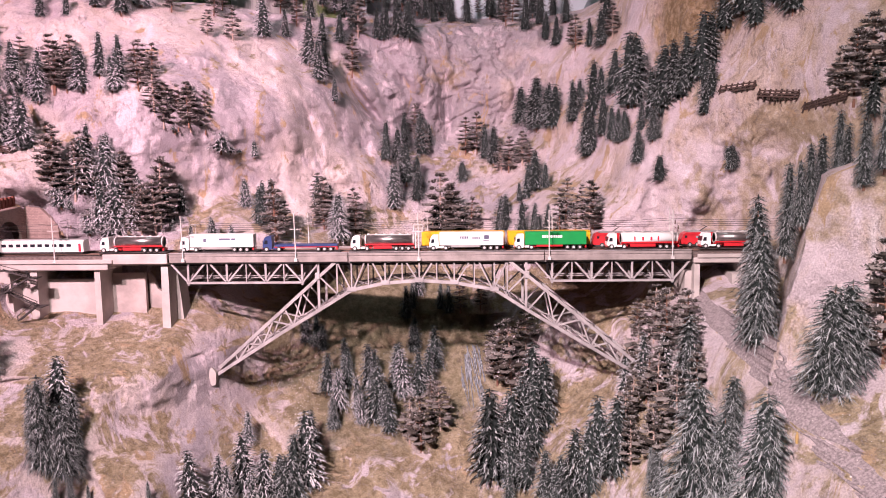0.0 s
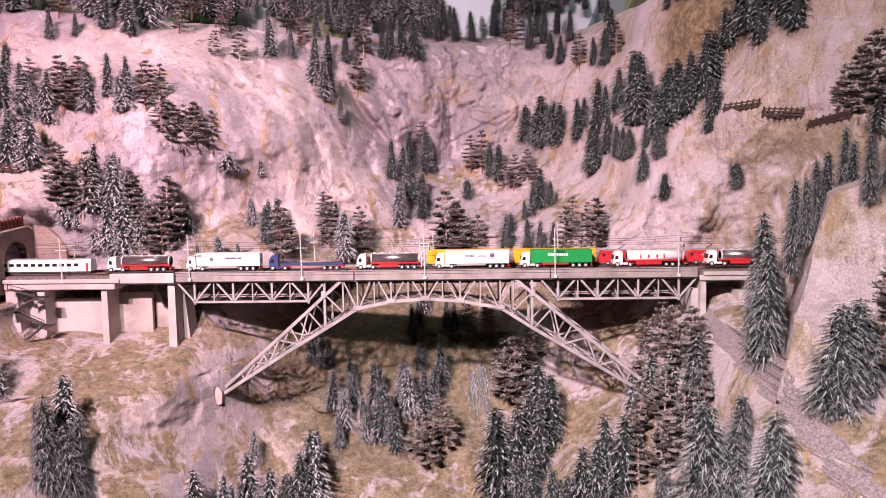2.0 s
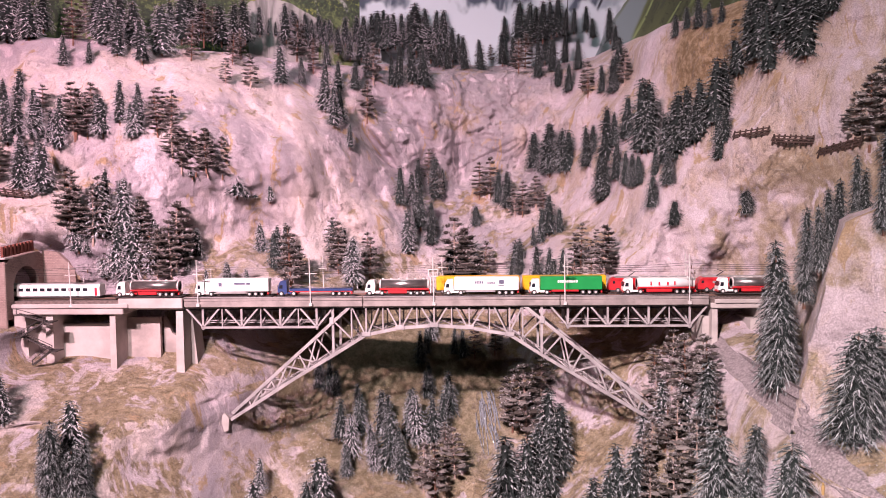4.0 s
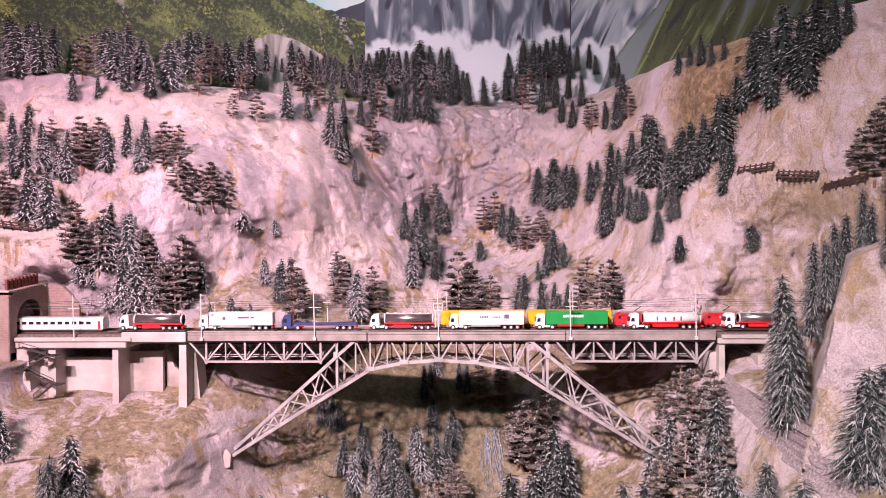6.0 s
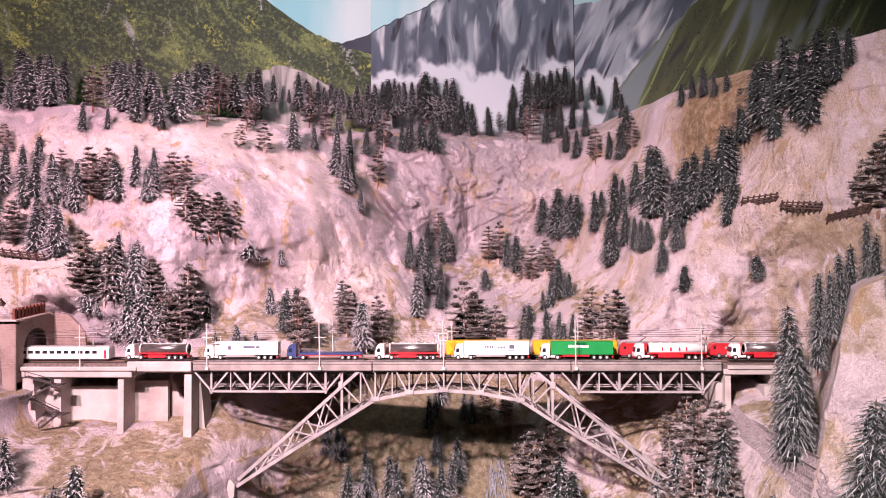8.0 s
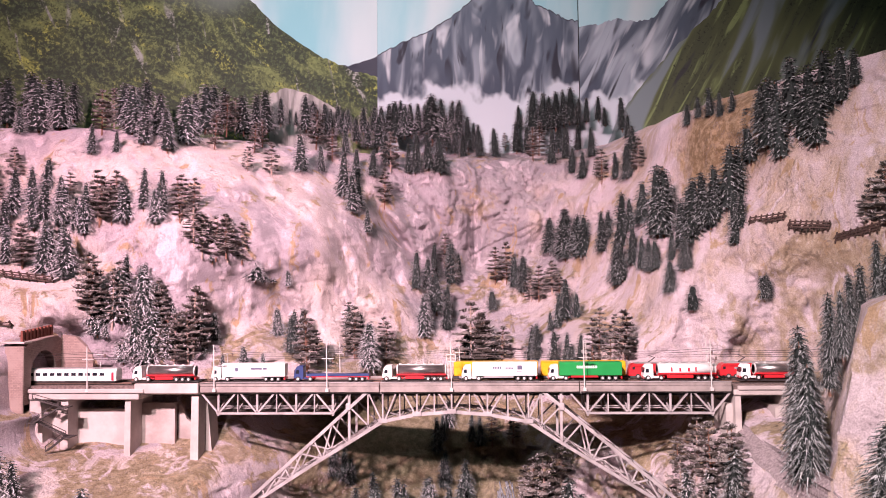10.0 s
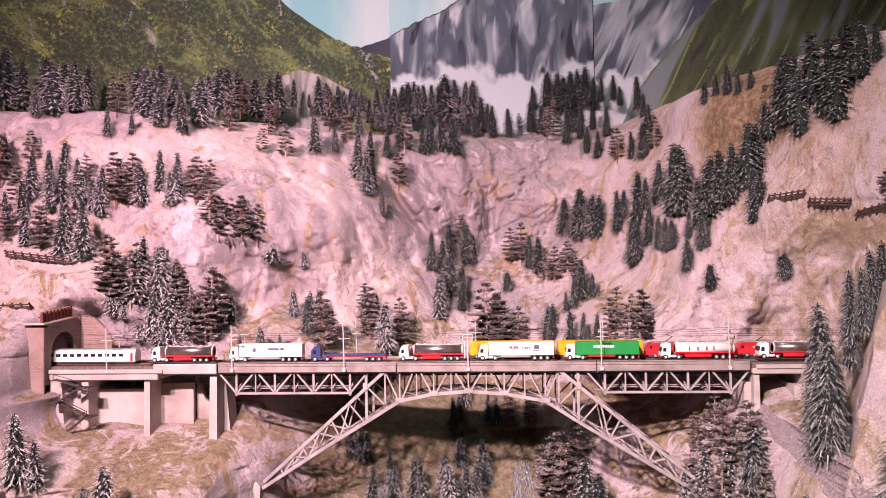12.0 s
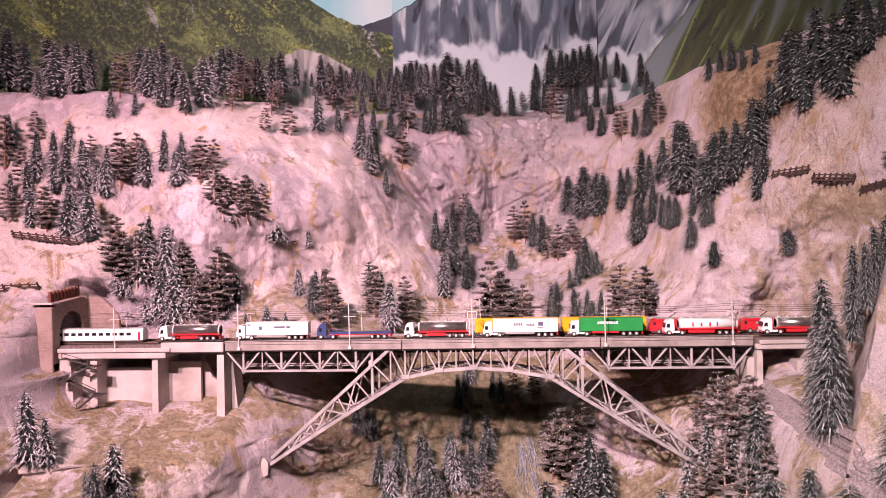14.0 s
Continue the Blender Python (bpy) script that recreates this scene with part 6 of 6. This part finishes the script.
grove("trees, gorge below the arch", "pine",
      (-0.034, 0.712, 0.126), (-0.003, 0.704, 0.146), (0.045, 0.733, 0.135), (0.021, 0.767, 0.093), (0.099, 0.978, 0.103))
grove("trees, gorge right of the ice", "pine",
      (0.199, 0.808, 0.176), (0.236, 0.798, 0.206), (0.279, 0.878, 0.146), (0.187, 0.850, 0.100))
grove("trees, gorge right of the ice", "spruce",
      (0.174, 0.634, 0.235), (0.218, 0.641, 0.222), (0.167, 0.641, 0.178), (0.257, 0.684, 0.196), (0.289, 0.732, 0.229),
      (0.307, 0.731, 0.195), (0.221, 0.617, 0.130), (0.255, 0.622, 0.144), (0.295, 0.630, 0.124), (0.323, 0.649, 0.107),
      (0.212, 0.593, 0.085), (0.332, 0.648, 0.106), (0.305, 0.628, 0.095))
grove("trees, left foot", "near_spruce",
      (-0.735, 0.834, 0.191), (-0.727, 0.825, 0.175), (-0.752, 0.875, 0.128), (-0.693, 0.804, 0.167), (-0.720, 0.817, 0.117),
      (-0.672, 0.746, 0.081), (-0.697, 0.754, 0.068), (-0.651, 0.745, 0.047), (-0.538, 0.737, 0.053))
grove("trees, left foot", "frosted_spruce",
      (-0.736, 0.897, 0.146))
grove("trees, left foot", "wide_spruce",
      (-0.700, 0.801, 0.159))
grove("trees, gorge left", "frosted_spruce",
      (-0.486, 0.692, 0.126), (-0.450, 0.671, 0.117), (-0.434, 0.660, 0.098), (-0.426, 0.740, 0.086), (-0.409, 0.665, 0.148),
      (-0.358, 0.643, 0.135), (-0.381, 0.646, 0.080), (-0.267, 0.658, 0.193))
grove("trees, gorge left", "spruce",
      (-0.326, 0.640, 0.122), (-0.293, 0.647, 0.163), (-0.273, 0.711, 0.105), (-0.304, 0.638, 0.121))
grove("trees, left edge", "frosted_spruce",
      (-0.935, 0.988, 0.157), (-0.900, 0.978, 0.109))
grove("trees, upper plateau back row", "frosted_spruce",
      (-1.923, 2.137, 0.192), (-1.644, 2.096, 0.199), (-1.340, 2.079, 0.186), (-1.049, 1.956, 0.153), (-1.071, 2.063, 0.176),
      (-0.985, 2.110, 0.169), (-0.668, 2.142, 0.128), (-0.617, 2.140, 0.130), (-0.569, 2.149, 0.118), (-0.445, 2.124, 0.124),
      (-0.402, 2.127, 0.130), (-0.227, 2.102, 0.154), (-0.055, 2.118, 0.161))
grove("trees, upper plateau back row", "spruce",
      (-0.329, 2.121, 0.142), (-0.272, 2.131, 0.141), (-0.161, 2.114, 0.154), (-0.094, 2.133, 0.155))
grove("trees, left slope thicket", "frosted_spruce",
      (-1.240, 1.657, 0.133), (-1.103, 1.644, 0.118), (-0.831, 1.625, 0.118), (-0.581, 1.455, 0.127), (-1.234, 1.580, 0.116),
      (-1.088, 1.475, 0.132), (-0.829, 1.358, 0.149), (-0.800, 1.238, 0.155))
grove("trees, left slope thicket", "pine",
      (-1.001, 1.636, 0.140), (-0.970, 1.647, 0.134), (-0.774, 1.642, 0.124), (-0.711, 1.556, 0.115), (-0.673, 1.510, 0.130),
      (-0.635, 1.526, 0.122), (-1.148, 1.499, 0.113), (-0.934, 1.377, 0.152), (-0.879, 1.375, 0.139), (-0.791, 1.311, 0.142),
      (-0.887, 1.270, 0.147), (-0.327, 1.289, 0.107), (-0.297, 1.225, 0.124))
grove("trees, right gully thicket", "spruce",
      (0.366, 1.536, 0.175), (0.492, 1.450, 0.129), (0.540, 1.480, 0.101), (0.569, 1.478, 0.091), (0.576, 1.414, 0.093),
      (0.612, 1.473, 0.096), (0.600, 1.594, 0.186), (0.674, 1.579, 0.156), (0.706, 1.607, 0.155), (0.737, 1.577, 0.098),
      (-0.081, 1.345, 0.150), (-0.037, 1.443, 0.153))
grove("trees, right gully thicket", "frosted_spruce",
      (-0.114, 1.302, 0.116))
grove("trees, beside the tunnel portal", "pine",
      (-0.940, 1.347, 0.150), (-0.806, 1.341, 0.135), (-0.714, 1.296, 0.154), (-0.760, 1.238, 0.140), (-0.707, 1.236, 0.163))
grove("trees, beside the tunnel portal", "frosted_spruce",
      (-0.870, 1.355, 0.145), (-0.766, 1.329, 0.130), (-0.668, 1.290, 0.085), (-0.869, 1.245, 0.109), (-0.819, 1.235, 0.125),
      (-0.926, 1.317, 0.101), (-0.559, 1.213, 0.074), (-0.505, 1.209, 0.059))
grove("trees, gully head", "pine",
      (0.269, 1.380, 0.127), (0.316, 1.405, 0.120), (0.074, 1.142, 0.207), (0.132, 1.142, 0.171))
grove("trees, gully head", "spruce",
      (0.309, 1.305, 0.115), (0.343, 1.352, 0.109), (0.219, 1.425, 0.122), (0.029, 1.158, 0.135), (-0.100, 1.469, 0.134),
      (-0.040, 1.462, 0.146), (-0.113, 1.298, 0.122), (-0.043, 1.330, 0.118))
grove("trees, knoll behind the crown", "pine",
      (0.388, 1.254, 0.124), (0.458, 1.236, 0.130), (0.434, 1.274, 0.086))
grove("trees, knoll behind the crown", "spruce",
      (0.283, 1.206, 0.107), (0.308, 1.206, 0.103), (0.341, 1.215, 0.094), (0.242, 1.219, 0.105))
grove("trees, behind the left span", "pine",
      (-0.394, 1.205, 0.173), (-0.307, 1.234, 0.150), (-0.224, 1.226, 0.121))
grove("trees, behind the left span", "spruce",
      (-0.466, 1.252, 0.111))
grove("trees, behind the left span", "frosted_spruce",
      (-0.255, 1.195, 0.148), (-0.515, 1.298, 0.081))
grove("trees, gorge below the arch", "spruce",
      (-0.164, 0.754, 0.093), (-0.100, 0.746, 0.121), (-0.139, 0.808, 0.125), (-0.218, 0.855, 0.098), (-0.077, 0.825, 0.112),
      (-0.230, 0.747, 0.084), (0.004, 0.794, 0.129), (0.025, 0.849, 0.103), (-0.043, 0.991, 0.082), (0.066, 0.978, 0.090),
      (-0.334, 0.923, 0.085), (-0.283, 0.907, 0.076), (-0.033, 0.883, 0.096))
grove("trees, gorge below the arch", "pine",
      (0.158, 0.988, 0.099))
grove("trees, gorge right of the ice", "spruce",
      (0.176, 0.685, 0.154), (0.278, 0.678, 0.194), (0.314, 0.744, 0.179), (0.225, 0.636, 0.152))
grove("trees, left slope upper", "frosted_spruce",
      (-1.033, 1.473, 0.139), (-1.078, 1.482, 0.125), (-1.027, 1.591, 0.114), (-1.083, 1.614, 0.121), (-0.944, 1.633, 0.117))
grove("trees, left slope upper", "pine",
      (-0.995, 1.624, 0.132))
grove("trees, right gully", "spruce",
      (0.602, 1.570, 0.215), (0.644, 1.539, 0.173), (0.677, 1.590, 0.156), (0.733, 1.579, 0.104), (0.501, 1.446, 0.131),
      (0.554, 1.473, 0.090), (0.615, 1.484, 0.084), (0.322, 1.561, 0.125), (0.365, 1.542, 0.172), (0.411, 1.533, 0.158),
      (0.472, 1.554, 0.131))
